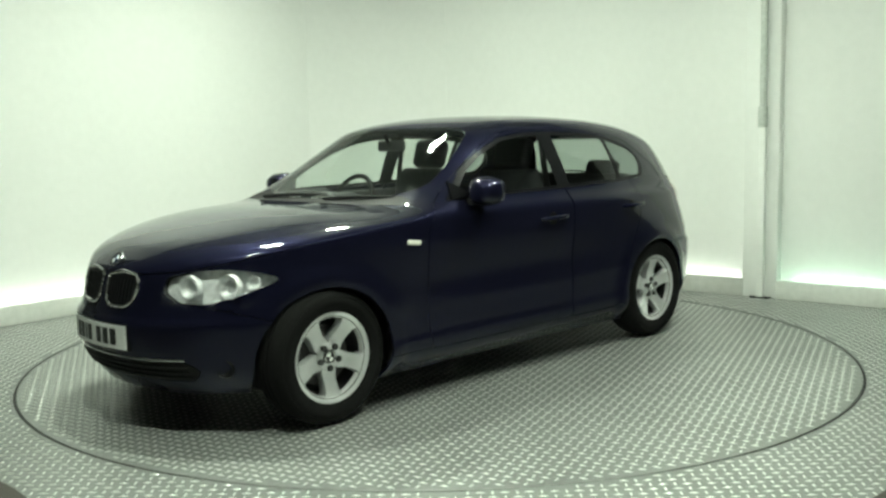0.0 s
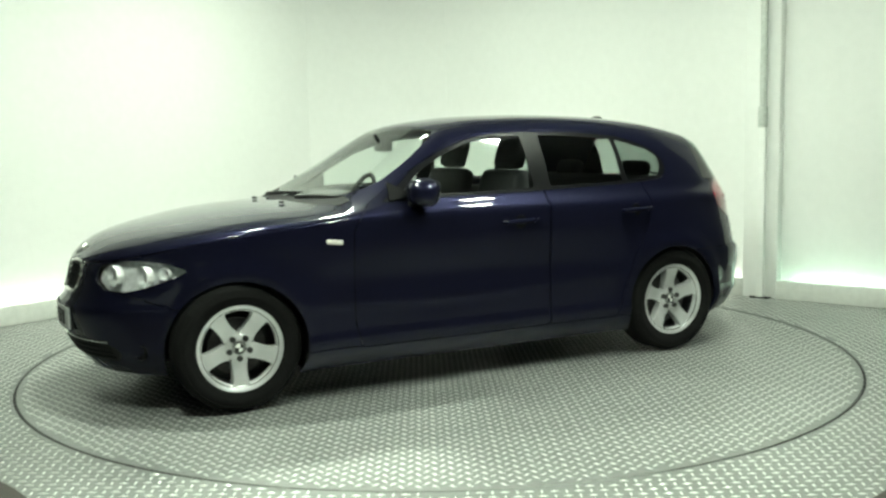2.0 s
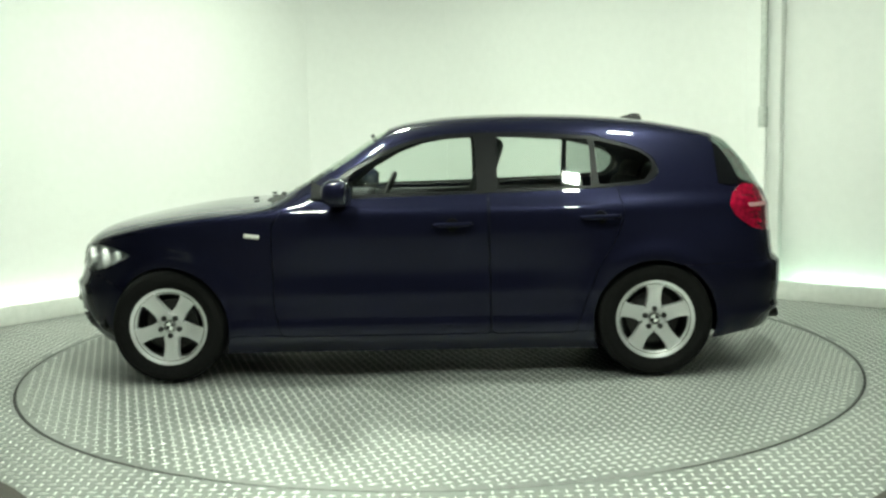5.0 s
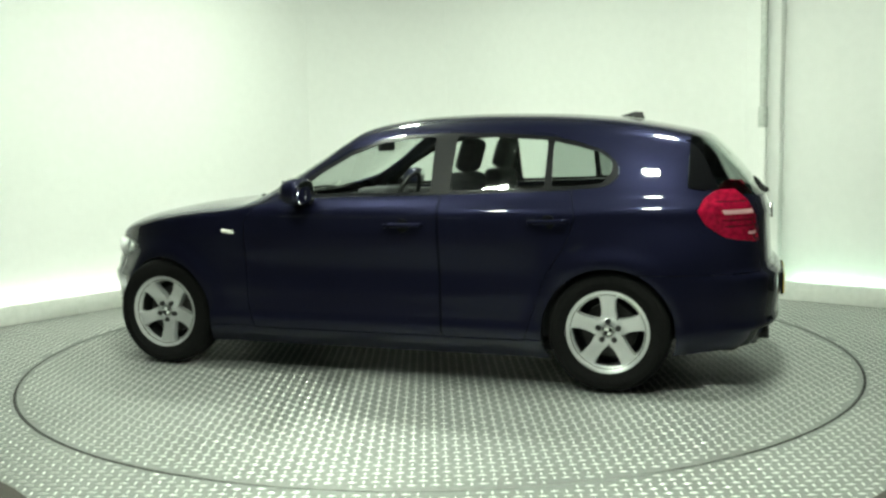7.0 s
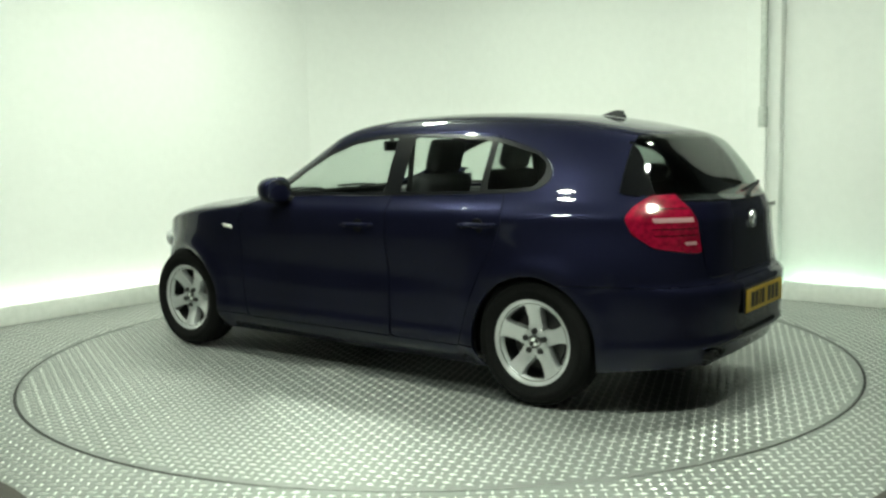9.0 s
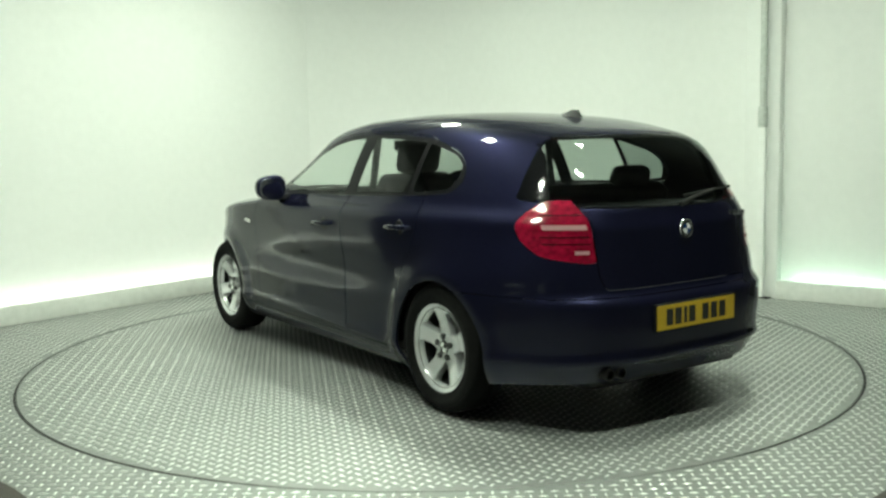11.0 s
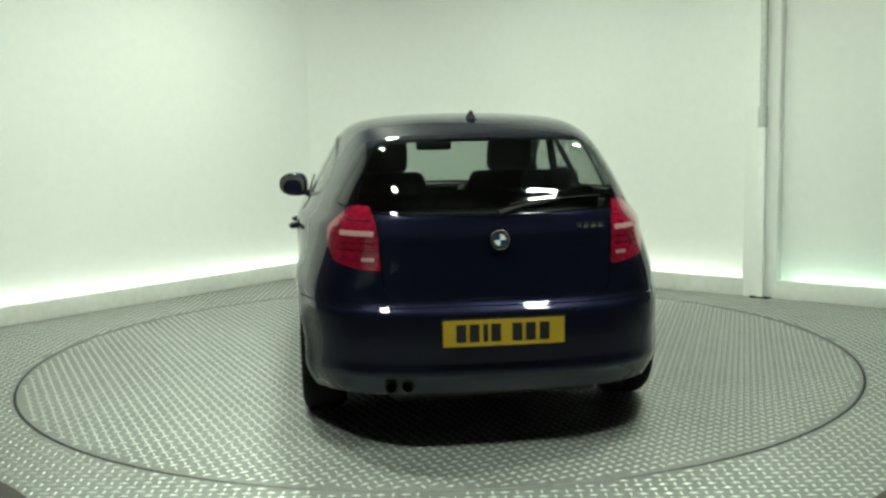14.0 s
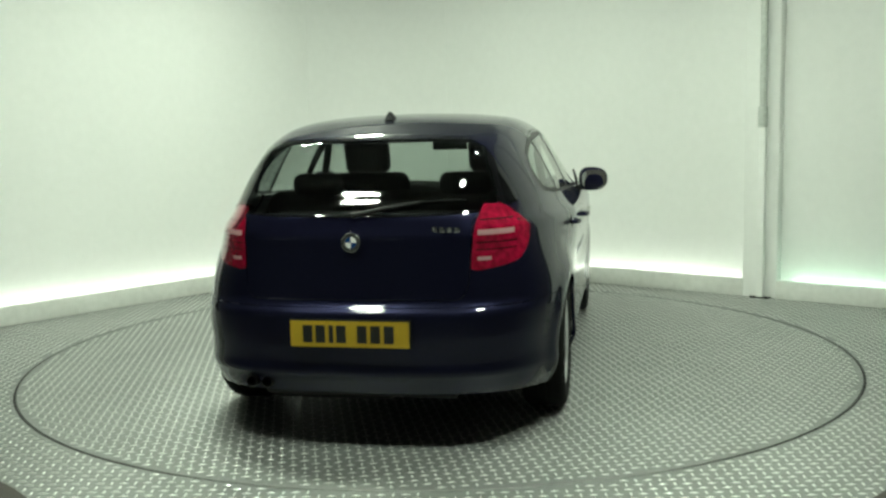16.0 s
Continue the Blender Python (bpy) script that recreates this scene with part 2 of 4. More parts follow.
def build_post():
    post = empty("wall_post", ROOM)
    h = CEILING_Z
    part("column", box((TROUGH, 0.14, h), (-TROUGH / 2 + 0.004, 4.07, h / 2), 0.006), WALL, post)
    part("side_casing", box((TROUGH - 0.03, 0.125, h), (-TROUGH / 2 - 0.012, 4.20, h / 2), 0.006), WALL, post)
    part("upper_pipe", tube([(0.026, 4.15, 1.50), (0.026, 4.15, h)], 0.026, 16), PIPE, post, "grey metal conduit")
    part("coupling", lathe([(0.0, 1.36), (0.034, 1.36), (0.036, 1.37), (0.036, 1.51), (0.034, 1.52), (0.0, 1.52)], 20, "Z"), PIPE, post).location = (0.026, 4.15, 0)
    part("lower_sleeve", box((0.05, 0.055, 1.36), (0.02, 4.15, 0.68), 0.008), WALL, post, "white painted conduit cover")
    part("foot_plate", box((0.06, 0.16, 0.012), (0.02, 4.15, 0.006), 0.003), PLASTIC, post, "dark foot plate")
    tagged(post, "white boxed wall post with a grey conduit", "post")


def build_ceiling_lamps():
    for x, y in ((-1.2, -2.7), (1.2, -2.7), (-1.25, -0.6), (1.7, -0.9), (-0.66, 1.14)):
        lamp = empty("ceiling_lamp", pose(x, y, CEILING_Z))
        part("housing", box((0.46, 0.32, 0.06), (0, 0, -0.03), 0.008), KERB, lamp)
        part("diffuser", box((0.285, 0.176, 0.02), (0, 0, -0.068), 0.006), LAMP, lamp, "glowing white diffuser")
        tagged(lamp, "white fluorescent ceiling lamp with glowing diffuser", "ceiling lamp", "ceiling lamps of the studio")


# ---------------------------------------------------------------- tread plate
def lozenges(inside, half, pitch=0.046, length=0.042, width=0.022, height=0.0045):
    """Raised lozenges in alternate directions, one low pyramid each, wherever inside(x, y) holds."""
    n = int(half / pitch)
    verts, faces = [], []
    for i in range(-n, n + 1):
        for j in range(-n, n + 1):
            x, y = i * pitch, j * pitch
            if not inside(x, y):
                continue
            a, b = (length, width) if (i + j) % 2 else (width, length)
            k = len(verts)
            for dx, dy in ((a, 0), (a * .25, b * .38), (-a * .25, b * .38), (-a, 0), (-a * .25, -b * .38), (a * .25, -b * .38)) if a > b else \
                          ((0, b), (-a * .38, b * .25), (-a * .38, -b * .25), (0, -b), (a * .38, -b * .25), (a * .38, b * .25)):
                verts.append((x + dx * .5, y + dy * .5, 0.0))
            verts.append((x, y, height))
            faces += [(k + q, k + (q + 1) % 6, k + 6) for q in range(6)]
    me = bpy.data.meshes.new("lozenges")
    me.from_pydata(verts, [], faces)
    me.materials.append(LOZENGE)
    for p in me.polygons:
        p.use_smooth = True
    return me


def build_floor():
    bm = bmesh.new()
    n = 128
    inner = [bm.verts.new(((DISC_R + 0.012) * math.cos(2 * math.pi * k / n), (DISC_R + 0.012) * math.sin(2 * math.pi * k / n), 0)) for k in range(n)]
    outer = []
    for k in range(n):
        a = 2 * math.pi * k / n
        outer.append(bm.verts.new((14 * math.cos(a), 14 * math.sin(a), 0)))
    for k in range(n):
        bm.faces.new((inner[k], outer[k], outer[(k + 1) % n], inner[(k + 1) % n]))
    low = [bm.verts.new((v.co.x, v.co.y, -0.05)) for v in inner]
    for k in range(n):
        bm.faces.new((inner[(k + 1) % n], low[(k + 1) % n], low[k], inner[k]))
    bm.faces.new(low)
    bmesh.ops.recalc_face_normals(bm, faces=bm.faces[:])
    floor = tagged(new("floor", mesh_of("floor", bm, STEEL)), "grey steel tread plate floor round the turntable", kind="structure")
    inv = ROOM.inverted()

    def in_room(x, y):
        if x * x + y * y < (DISC_R + 0.03) ** 2 or y < -4.2 or abs(x) > 4.2:
            return False
        p = inv @ Vector((x, y, 0))
        return p.x > 0.03 and p.y > 0.03
    relief = new("tread_relief", lozenges(in_room, 4.6))
    relief.parent = floor
    relief.matrix_basis = pose(0, 0, 0.0004)
    tagged(relief, "small raised steel lozenges", kind="stuff")


def build_turntable():
    table = empty("turntable")
    part("deck", lathe([(0.0, 0.0), (DISC_R - 0.006, 0.0), (DISC_R - 0.003, -0.003), (DISC_R - 0.003, -0.045), (0.0, -0.045)], 160, "Z"), STEEL, table)
    rim = part("seam", lathe([(DISC_R - 0.0028, -0.006), (DISC_R + 0.0115, -0.006), (DISC_R + 0.0115, -0.02), (DISC_R - 0.0028, -0.02)], 160, "Z", closed=True), SEAM, table, "dark seam round the deck")
    relief = new("tread_relief", lozenges(lambda x, y: x * x + y * y < (DISC_R - 0.03) ** 2, DISC_R))
    relief.parent = table
    relief.matrix_basis = pose(0, 0, 0.0004, 0, 0, 20)
    tagged(relief, "small raised steel lozenges", kind="stuff")
    return tagged(table, "round steel tread plate turntable, turning", "turntable")


def build_mats():
    for (x, y), r in (((-2.55, -3.25), 1.28), ((2.5, -3.6), 1.37)):
        ob = empty("floor_mat", pose(x, y, 0))
        part("pad", lathe([(0.0, 0.012), (r - 0.01, 0.012), (r, 0.006), (r, 0.0), (0, 0)], 64, "Z"), MAT, ob)
        tagged(ob, "dark round rubber mat on the floor", "mat", "floor mats")


from mathutils import bvhtree, kdtree
# ---------------------------------------------------------------- the car: shape of the shell
# x forward from the middle of the wheelbase, y to the car's left, z up from the ground
RIM_Z = [(-2.20, 0.975), (-2.05, 0.985), (-1.90, 1.005), (-1.70, 1.035), (-1.30, 1.045), (-0.45, 1.022), (0.10, 1.015), (0.45, 1.0),
         (0.60, 0.965), (0.80, 0.925), (1.15, 0.885), (1.45, 0.84), (1.65, 0.795), (1.83, 0.752), (1.95, 0.728), (2.08, 0.705)]
TOP_Z = [(-2.20, 0.975), (-2.075, 0.99), (-2.035, 1.02), (-1.98, 1.098), (-1.912, 1.182), (-1.845, 1.256), (-1.785, 1.308), (-1.644, 1.352), (-1.283, 1.417), (-0.927, 1.446),
         (-0.576, 1.455), (-0.25, 1.447), (-0.023, 1.423), (0.114, 1.39), (0.22, 1.333), (0.33, 1.263), (0.50, 1.152), (0.69, 1.034), (0.79, 0.992),
         (0.878, 0.98), (1.15, 0.965), (1.32, 0.947), (1.49, 0.92), (1.66, 0.888), (1.826, 0.842), (1.92, 0.79), (1.975, 0.745), (2.01, 0.715), (2.08, 0.705)]
BOT_Z = [(-2.2, 0.235), (-2.0, 0.225), (-1.7, 0.20), (-1.6, 0.185), (-1.0, 0.152), (1.0, 0.152), (1.6, 0.175), (2.08, 0.18)]
HALF_W = [(0.15, 0.775), (0.18, 0.80), (0.22, 0.830), (0.27, 0.852), (0.305, 0.858), (0.35, 0.853), (0.42, 0.853), (0.50, 0.858), (0.60, 0.860), (0.72, 0.866), (0.82, 0.872), (0.90, 0.870), (0.932, 0.863), (0.95, 0.850),
          (0.99, 0.815), (1.05, 0.785)]
NOSE_X = [(0.17, 1.93), (0.24, 1.985), (0.32, 2.03), (0.40, 2.055), (0.48, 2.068), (0.512, 2.066), (0.532, 2.048), (0.60, 2.02), (0.66, 2.005), (0.71, 1.99), (0.76, 1.965), (1.05, 1.9)]
TAIL_X = [(0.17, -2.05), (0.24, -2.09), (0.305, -2.13), (0.335, -2.158), (0.365, -2.150), (0.50, -2.162), (0.585, -2.16), (0.605, -2.14), (0.63, -2.115), (0.74, -2.105), (0.84, -2.10), (0.90, -2.10), (0.93, -2.09), (1.0, -2.07), (1.05, -2.05)]
CAP_F, CAP_R, N_F, N_R = 0.90, -1.00, 2.35, 3.5
HOUSE = [(0.0, 1.0, 0.0), (0.12, 0.966, 0.14), (0.26, 0.918, 0.33), (0.42, 0.850, 0.56), (0.55, 0.785, 0.745), (0.64, 0.728, 0.845), (0.73, 0.64, 0.918), (0.82, 0.49, 0.962), (0.91, 0.26, 0.99), (1.0, 0.0, 1.0)]
BONNET = [(0.0, 1.0, 0.0), (0.12, 0.985, 0.16), (0.26, 0.94, 0.34), (0.42, 0.86, 0.53), (0.55, 0.77, 0.66), (0.64, 0.69, 0.75), (0.73, 0.58, 0.84), (0.82, 0.42, 0.92), (0.91, 0.22, 0.98), (1.0, 0.0, 1.0)]


def smooth_step(a, b, x):
    t = min(1.0, max(0.0, (x - a) / (b - a)))
    return t * t * (3 - 2 * t)


def plan_station(k, n):
    """Station k of n from nose to tail: which cap, and its angle or x."""
    u = k / (n - 1)
    if u < 0.27:
        return "F", (u / 0.27) * math.pi / 2
    if u < 0.70:
        return "S", CAP_F + (CAP_R - CAP_F) * (u - 0.27) / 0.43
    return "R", math.pi / 2 * (1 - (u - 0.70) / 0.30)


def tub_point(kind, s, z):
    w = curve(HALF_W, z)
    if kind == "S":
        x, y = s, w
    elif kind == "F":
        a = curve(NOSE_X, z) - CAP_F
        x = CAP_F + a * max(0.0, math.cos(s)) ** (2 / N_F)
        y = w * max(0.0, math.sin(s)) ** (2 / N_F)
    else:
        a = CAP_R - curve(TAIL_X, z)
        x = CAP_R - a * max(0.0, math.cos(s)) ** (2 / N_R)
        y = w * max(0.0, math.sin(s)) ** (2 / N_R)
    # hollow along the doors, fuller round the wheels
    side = smooth_step(0.5, 0.8, y)
    y -= 0.013 * math.exp(-((z - 0.60) / 0.10) ** 2) * math.exp(-(x / 0.75) ** 4) * side
    for xa in (1.33, -1.33):
        r = math.hypot(x - xa, z - 0.31)
        y += 0.017 * math.exp(-((r - 0.365) / 0.06) ** 2) * side
    # the cabin draws in towards the tail
    y *= 1 - 0.095 * smooth_step(-0.8, -1.8, x) * smooth_step(0.62, 0.92, z)
    return x, y


def shell_mesh():
    """The whole outer skin as one smooth grid, uncut."""
    NS, NT, NU = 190, 46, 40
    cols = []
    for k in range(NS):
        kind, s = plan_station(k, NS)
        x = tub_point(kind, s, 0.6)[0]
        for _ in range(6):
            zt = curve(RIM_Z, x)
            x = tub_point(kind, s, zt)[0]
        zt = curve(RIM_Z, x)
        col = []
        xb = tub_point(kind, s, 0.3)[0]
        zb = curve(BOT_Z, xb)
        for j in range(NT):
            z = zb + (zt - zb) * j / (NT - 1)
            px, py = tub_point(kind, s, z)
            col.append((px, py, z))
        xr, yr, _ = col[-1]
        zc = max(curve(TOP_Z, xr), zt)
        mix = smooth_step(0.62, 0.86, xr)
        for j in range(1, NU):
            p = j / (NU - 1)
            out = []
            for prof in (HOUSE, BONNET):
                out.append((curve([(q[0], q[1]) for q in prof], p), curve([(q[0], q[2]) for q in prof], p)))
            fy = out[0][0] * (1 - mix) + out[1][0] * mix
            fz = out[0][1] * (1 - mix) + out[1][1] * mix
            col.append((xr, yr * fy, zt + (zc - zt) * fz))
        cols.append(col)
    bm = bmesh.new()
    m = len(cols[0])
    left = [[bm.verts.new(p) for p in col] for col in cols]
    right = [[bm.verts.new((p[0], -p[1], p[2])) for p in col] for col in cols]
    for G, flip in ((left, False), (right, True)):
        for a, b in zip(G, G[1:]):
            for j in range(m - 1):
                q = (a[j], b[j], b[j + 1], a[j + 1])
                bm.faces.new(q[::-1] if flip else q)
    bmesh.ops.remove_doubles(bm, verts=bm.verts[:], dist=2e-4)
    bmesh.ops.dissolve_degenerate(bm, dist=1e-5, edges=bm.edges[:])
    bm.normal_update()
    return bm


def inside(poly, a, b):
    hit = False
    for (x0, y0), (x1, y1) in zip(poly, poly[1:] + poly[:1]):
        if (y0 > b) != (y1 > b) and a < (x1 - x0) * (b - y0) / (y1 - y0) + x0:
            hit = not hit
    return hit


def rounded(poly, r, n=4):
    """Corners of an outline rounded off."""
    out = []
    m = len(poly)
    for i in range(m):
        p, a, b = Vector(poly[i]), Vector(poly[i - 1]), Vector(poly[(i + 1) % m])
        ra = min(r, (a - p).length * 0.45)
        rb = min(r, (b - p).length * 0.45)
        s, e = p + (a - p).normalized() * ra, p + (b - p).normalized() * rb
        for k in range(n + 1):
            t = k / n
            q = s * (1 - t) ** 2 + p * 2 * t * (1 - t) + e * t * t
            out.append((q.x, q.y))
    return out


def ring(cx, cz, r, n=28, a0=0.0, a1=360.0):
    return [(cx + r * math.cos(radians(a0 + (a1 - a0) * k / n)), cz + r * math.sin(radians(a0 + (a1 - a0) * k / n))) for k in range(n + (a1 - a0 < 360))]


def cut(bm, poly, axes, keep, closed=True):
    """Cuts the skin along an outline seen along one axis (axes: the two coordinates of the outline), where keep(centre) holds."""
    i, j = axes
    pts = poly + poly[:1] if closed else poly
    lo = (min(p[0] for p in poly) - 0.05, min(p[1] for p in poly) - 0.05)
    hi = (max(p[0] for p in poly) + 0.05, max(p[1] for p in poly) + 0.05)
    live = []
    for f in bm.faces:
        c = f.calc_center_median()
        if lo[0] < c[i] < hi[0] and lo[1] < c[j] < hi[1] and keep(c):
            live.append(f)
    for (x0, y0), (x1, y1) in zip(pts, pts[1:]):
        d = Vector((x1 - x0, y1 - y0))
        if d.length < 1e-5:
            continue
        no = Vector((0, 0, 0))
        no[i], no[j] = d.y, -d.x
        co = Vector((0, 0, 0))
        co[i], co[j] = x0, y0
        bx, by = sorted((x0, x1)), sorted((y0, y1))
        near = []
        for f in live:
            a = [v.co[i] for v in f.verts]
            b = [v.co[j] for v in f.verts]
            if max(a) > bx[0] - 1e-4 and min(a) < bx[1] + 1e-4 and max(b) > by[0] - 1e-4 and min(b) < by[1] + 1e-4:
                near.append(f)
        if not near:
            continue
        geom = list({g for f in near for g in (*f.verts, *f.edges)}) + near
        known = set(near)
        r = bmesh.ops.bisect_plane(bm, geom=geom, dist=1e-5, plane_co=co, plane_no=no.normalized())
        made = [g for g in r["geom"] if isinstance(g, bmesh.types.BMFace)]
        live = [f for f in live if f.is_valid and f not in known] + [f for f in made if f.is_valid]


SKIN = []


def on_skin(start, way, lift=0.0):
    """Where a line from outside meets the car's skin, moved out by lift."""
    hit, normal, _, _ = SKIN[0].ray_cast(Vector(start), Vector(way))
    return hit - Vector(way) * lift


# outlines: side (x, z), rear and front (y, z), top (x, y)
WIN_FRONT = rounded([(0.455, 1.012), (0.30, 1.135), (0.13, 1.228), (-0.04, 1.288), (-0.20, 1.313), (-0.365, 1.321), (-0.375, 1.03), (-0.1, 1.025), (0.2, 1.022)], 0.02)
WIN_REAR = rounded([(-0.49, 1.322), (-0.70, 1.314), (-0.99, 1.293), (-1.00, 1.045), (-0.75, 1.04), (-0.485, 1.034)], 0.02)
WIN_QUARTER = rounded([(-1.025, 1.288), (-1.13, 1.262), (-1.26, 1.226), (-1.328, 1.180), (-1.332, 1.125), (-1.285, 1.068), (-1.15, 1.056), (-1.035, 1.05)], 0.018)
WIN_TRIM = rounded([(0.56, 0.99), (0.50, 1.02), (0.33, 1.15), (0.14, 1.25), (-0.04, 1.312), (-0.22, 1.337), (-0.43, 1.343), (-0.75, 1.334), (-1.03, 1.31),
                    (-1.15, 1.28), (-1.28, 1.235), (-1.36, 1.17), (-1.372, 1.10), (-1.31, 1.05), (-1.15, 1.036), (-0.45, 1.014), (0.10, 1.006)], 0.03)
DOOR_FRONT = rounded([(0.70, 0.255), (0.735, 0.40), (0.735, 0.86), (0.66, 0.965), (0.60, 1.0), (0.30, 1.17), (0.10, 1.285), (-0.10, 1.345), (-0.425, 1.356), (-0.43, 1.0), (-0.44, 0.255)], 0.03)
DOOR_REAR = rounded([(-0.435, 1.356), (-0.75, 1.348), (-1.03, 1.322), (-1.09, 1.28), (-1.13, 1.05), (-1.165, 0.90), (-1.125, 0.77), (-1.035, 0.63), (-0.965, 0.46), (-0.90, 0.255), (-0.445, 0.255)], 0.03)
ARCH_F = ring(1.325, 0.305, 0.338, 40)
ARCH_R = ring(-1.33, 0.305, 0.338, 40)
TAIL_SIDE = rounded([(-1.845, 1.03), (-1.785, 0.985), (-1.755, 0.925), (-1.795, 0.855), (-1.89, 0.79), (-2.04, 0.757), (-2.3, 0.752), (-2.3, 1.035)], 0.02)
TAIL_REAR = rounded([(0.545, 1.06), (0.508, 0.95), (0.494, 0.762), (0.72, 0.74), (1.0, 0.74), (1.0, 1.06)], 0.015)
REAR_WIN = rounded([(0.50, 1.30), (0.30, 1.306), (-0.30, 1.306), (-0.50, 1.30), (-0.575, 1.10), (-0.60, 1.008), (-0.30, 0.998), (0.30, 0.998), (0.60, 1.008), (0.575, 1.10)], 0.03)
GATE = rounded([(0.56, 1.318), (0.30, 1.324), (-0.30, 1.324), (-0.56, 1.318), (-0.665, 1.03), (-0.501, 0.98), (-0.489, 0.70), (-0.46, 0.640), (0.46, 0.640), (0.489, 0.70), (0.501, 0.98), (0.665, 1.03)], 0.02)
HEAD = rounded([(0.405, 0.720), (0.395, 0.655), (0.46, 0.608), (0.56, 0.598), (0.66, 0.632), (0.735, 0.682), (0.752, 0.705), (0.70, 0.735), (0.60, 0.752), (0.50, 0.745)], 0.02)
KIDNEY = rounded([(0.025, 0.715), (0.035, 0.60), (0.07, 0.578), (0.20, 0.578), (0.245, 0.61), (0.265, 0.68), (0.245, 0.722), (0.14, 0.735)], 0.025)
INTAKE = rounded([(-0.50, 0.338), (-0.545, 0.30), (-0.50, 0.25), (0.50, 0.25), (0.545, 0.30), (0.50, 0.338), (0.28, 0.352), (-0.28, 0.352)], 0.025)
SCREEN = rounded([(0.775, 0.0), (0.765, 0.25), (0.735, 0.45), (0.665, 0.60), (0.60, 0.655), (0.53, 0.668), (0.35, 0.632), (0.15, 0.566), (0.115, 0.50), (0.135, 0.25), (0.14, 0.0)], 0.02)
COWL = [(0.86, 0.0), (0.85, 0.3), (0.82, 0.5), (0.75, 0.70), (0.73, 0.80)]


def part_of(c):
    """The panel to which a piece of the skin belongs."""
    x, y, z = c
    ay = abs(y)
    rim = curve(RIM_Z, x)
    if ay > 0.5 and (inside(ARCH_F, x, z) or inside(ARCH_R, x, z)):
        return None
    if x < -1.6 and ay > 0.40 and z < rim + 0.06 and inside(TAIL_SIDE, x, z) and inside(TAIL_REAR, ay, z):
        return "tail_lamp_left" if y > 0 else "tail_lamp_right"
    if x < -1.70 and inside(REAR_WIN, y, z) and z > rim - 0.01:
        return "rear_window"
    if x < -1.70 and inside(GATE, y, z):
        return "rear_glass_border" if z > rim + 0.004 and z < 1.312 else "tailgate"
    if x > 1.5 and inside(HEAD, ay, z) and z < rim + 0.012:
        return "headlamp_left" if y > 0 else "headlamp_right"
    if x > 1.8 and inside(KIDNEY, ay, z):
        return "grille_left" if y > 0 else "grille_right"
    if x > 1.8 and inside(INTAKE, y, z):
        return "intake"
    if ay > 0.45 and z > rim - 0.03 and x < 0.62:
        side = "_left" if y > 0 else "_right"
        for name, poly in (("front_door_window", WIN_FRONT), ("rear_door_window", WIN_REAR), ("quarter_window", WIN_QUARTER)):
            if inside(poly, x, z):
                return name + side
        if inside(WIN_TRIM, x, z):
            return "window_trim" + side
    if z > rim + 0.004 and inside(SCREEN, x, ay) and x > 0.0:
        return "windscreen"
    if ay > 0.45:
        side = "_left" if y > 0 else "_right"
        if inside(DOOR_FRONT, x, z):
            return "front_door" + side
        if inside(DOOR_REAR, x, z):
            return "rear_door" + side
    cowl = curve([(p[1], p[0]) for p in COWL], ay)
    if z > rim + 0.0005 and x > 0.5:
        if x > cowl:
            return "bonnet"
        if x > 0.70 and ay < 0.70:
            return "scuttle"
    if x < -1.36 and z < 0.612 and (x < -1.64 or z < 0.62):
        return "rear_bumper"
    if x > 1.40 and z < 0.60 - 0.10 * smooth_step(1.9, 1.5, x):
        return "front_bumper"
    if x > 1.85 and z < 0.75 and ay < 0.5:
        return "front_bumper"
    if z < 0.262 and -1.2 < x < 1.2:
        return "sill_left" if y > 0 else "sill_right"
    if x > 0.70 and z <= rim + 0.0005:
        return "front_wing_left" if y > 0 else "front_wing_right"
    return "body_shell"


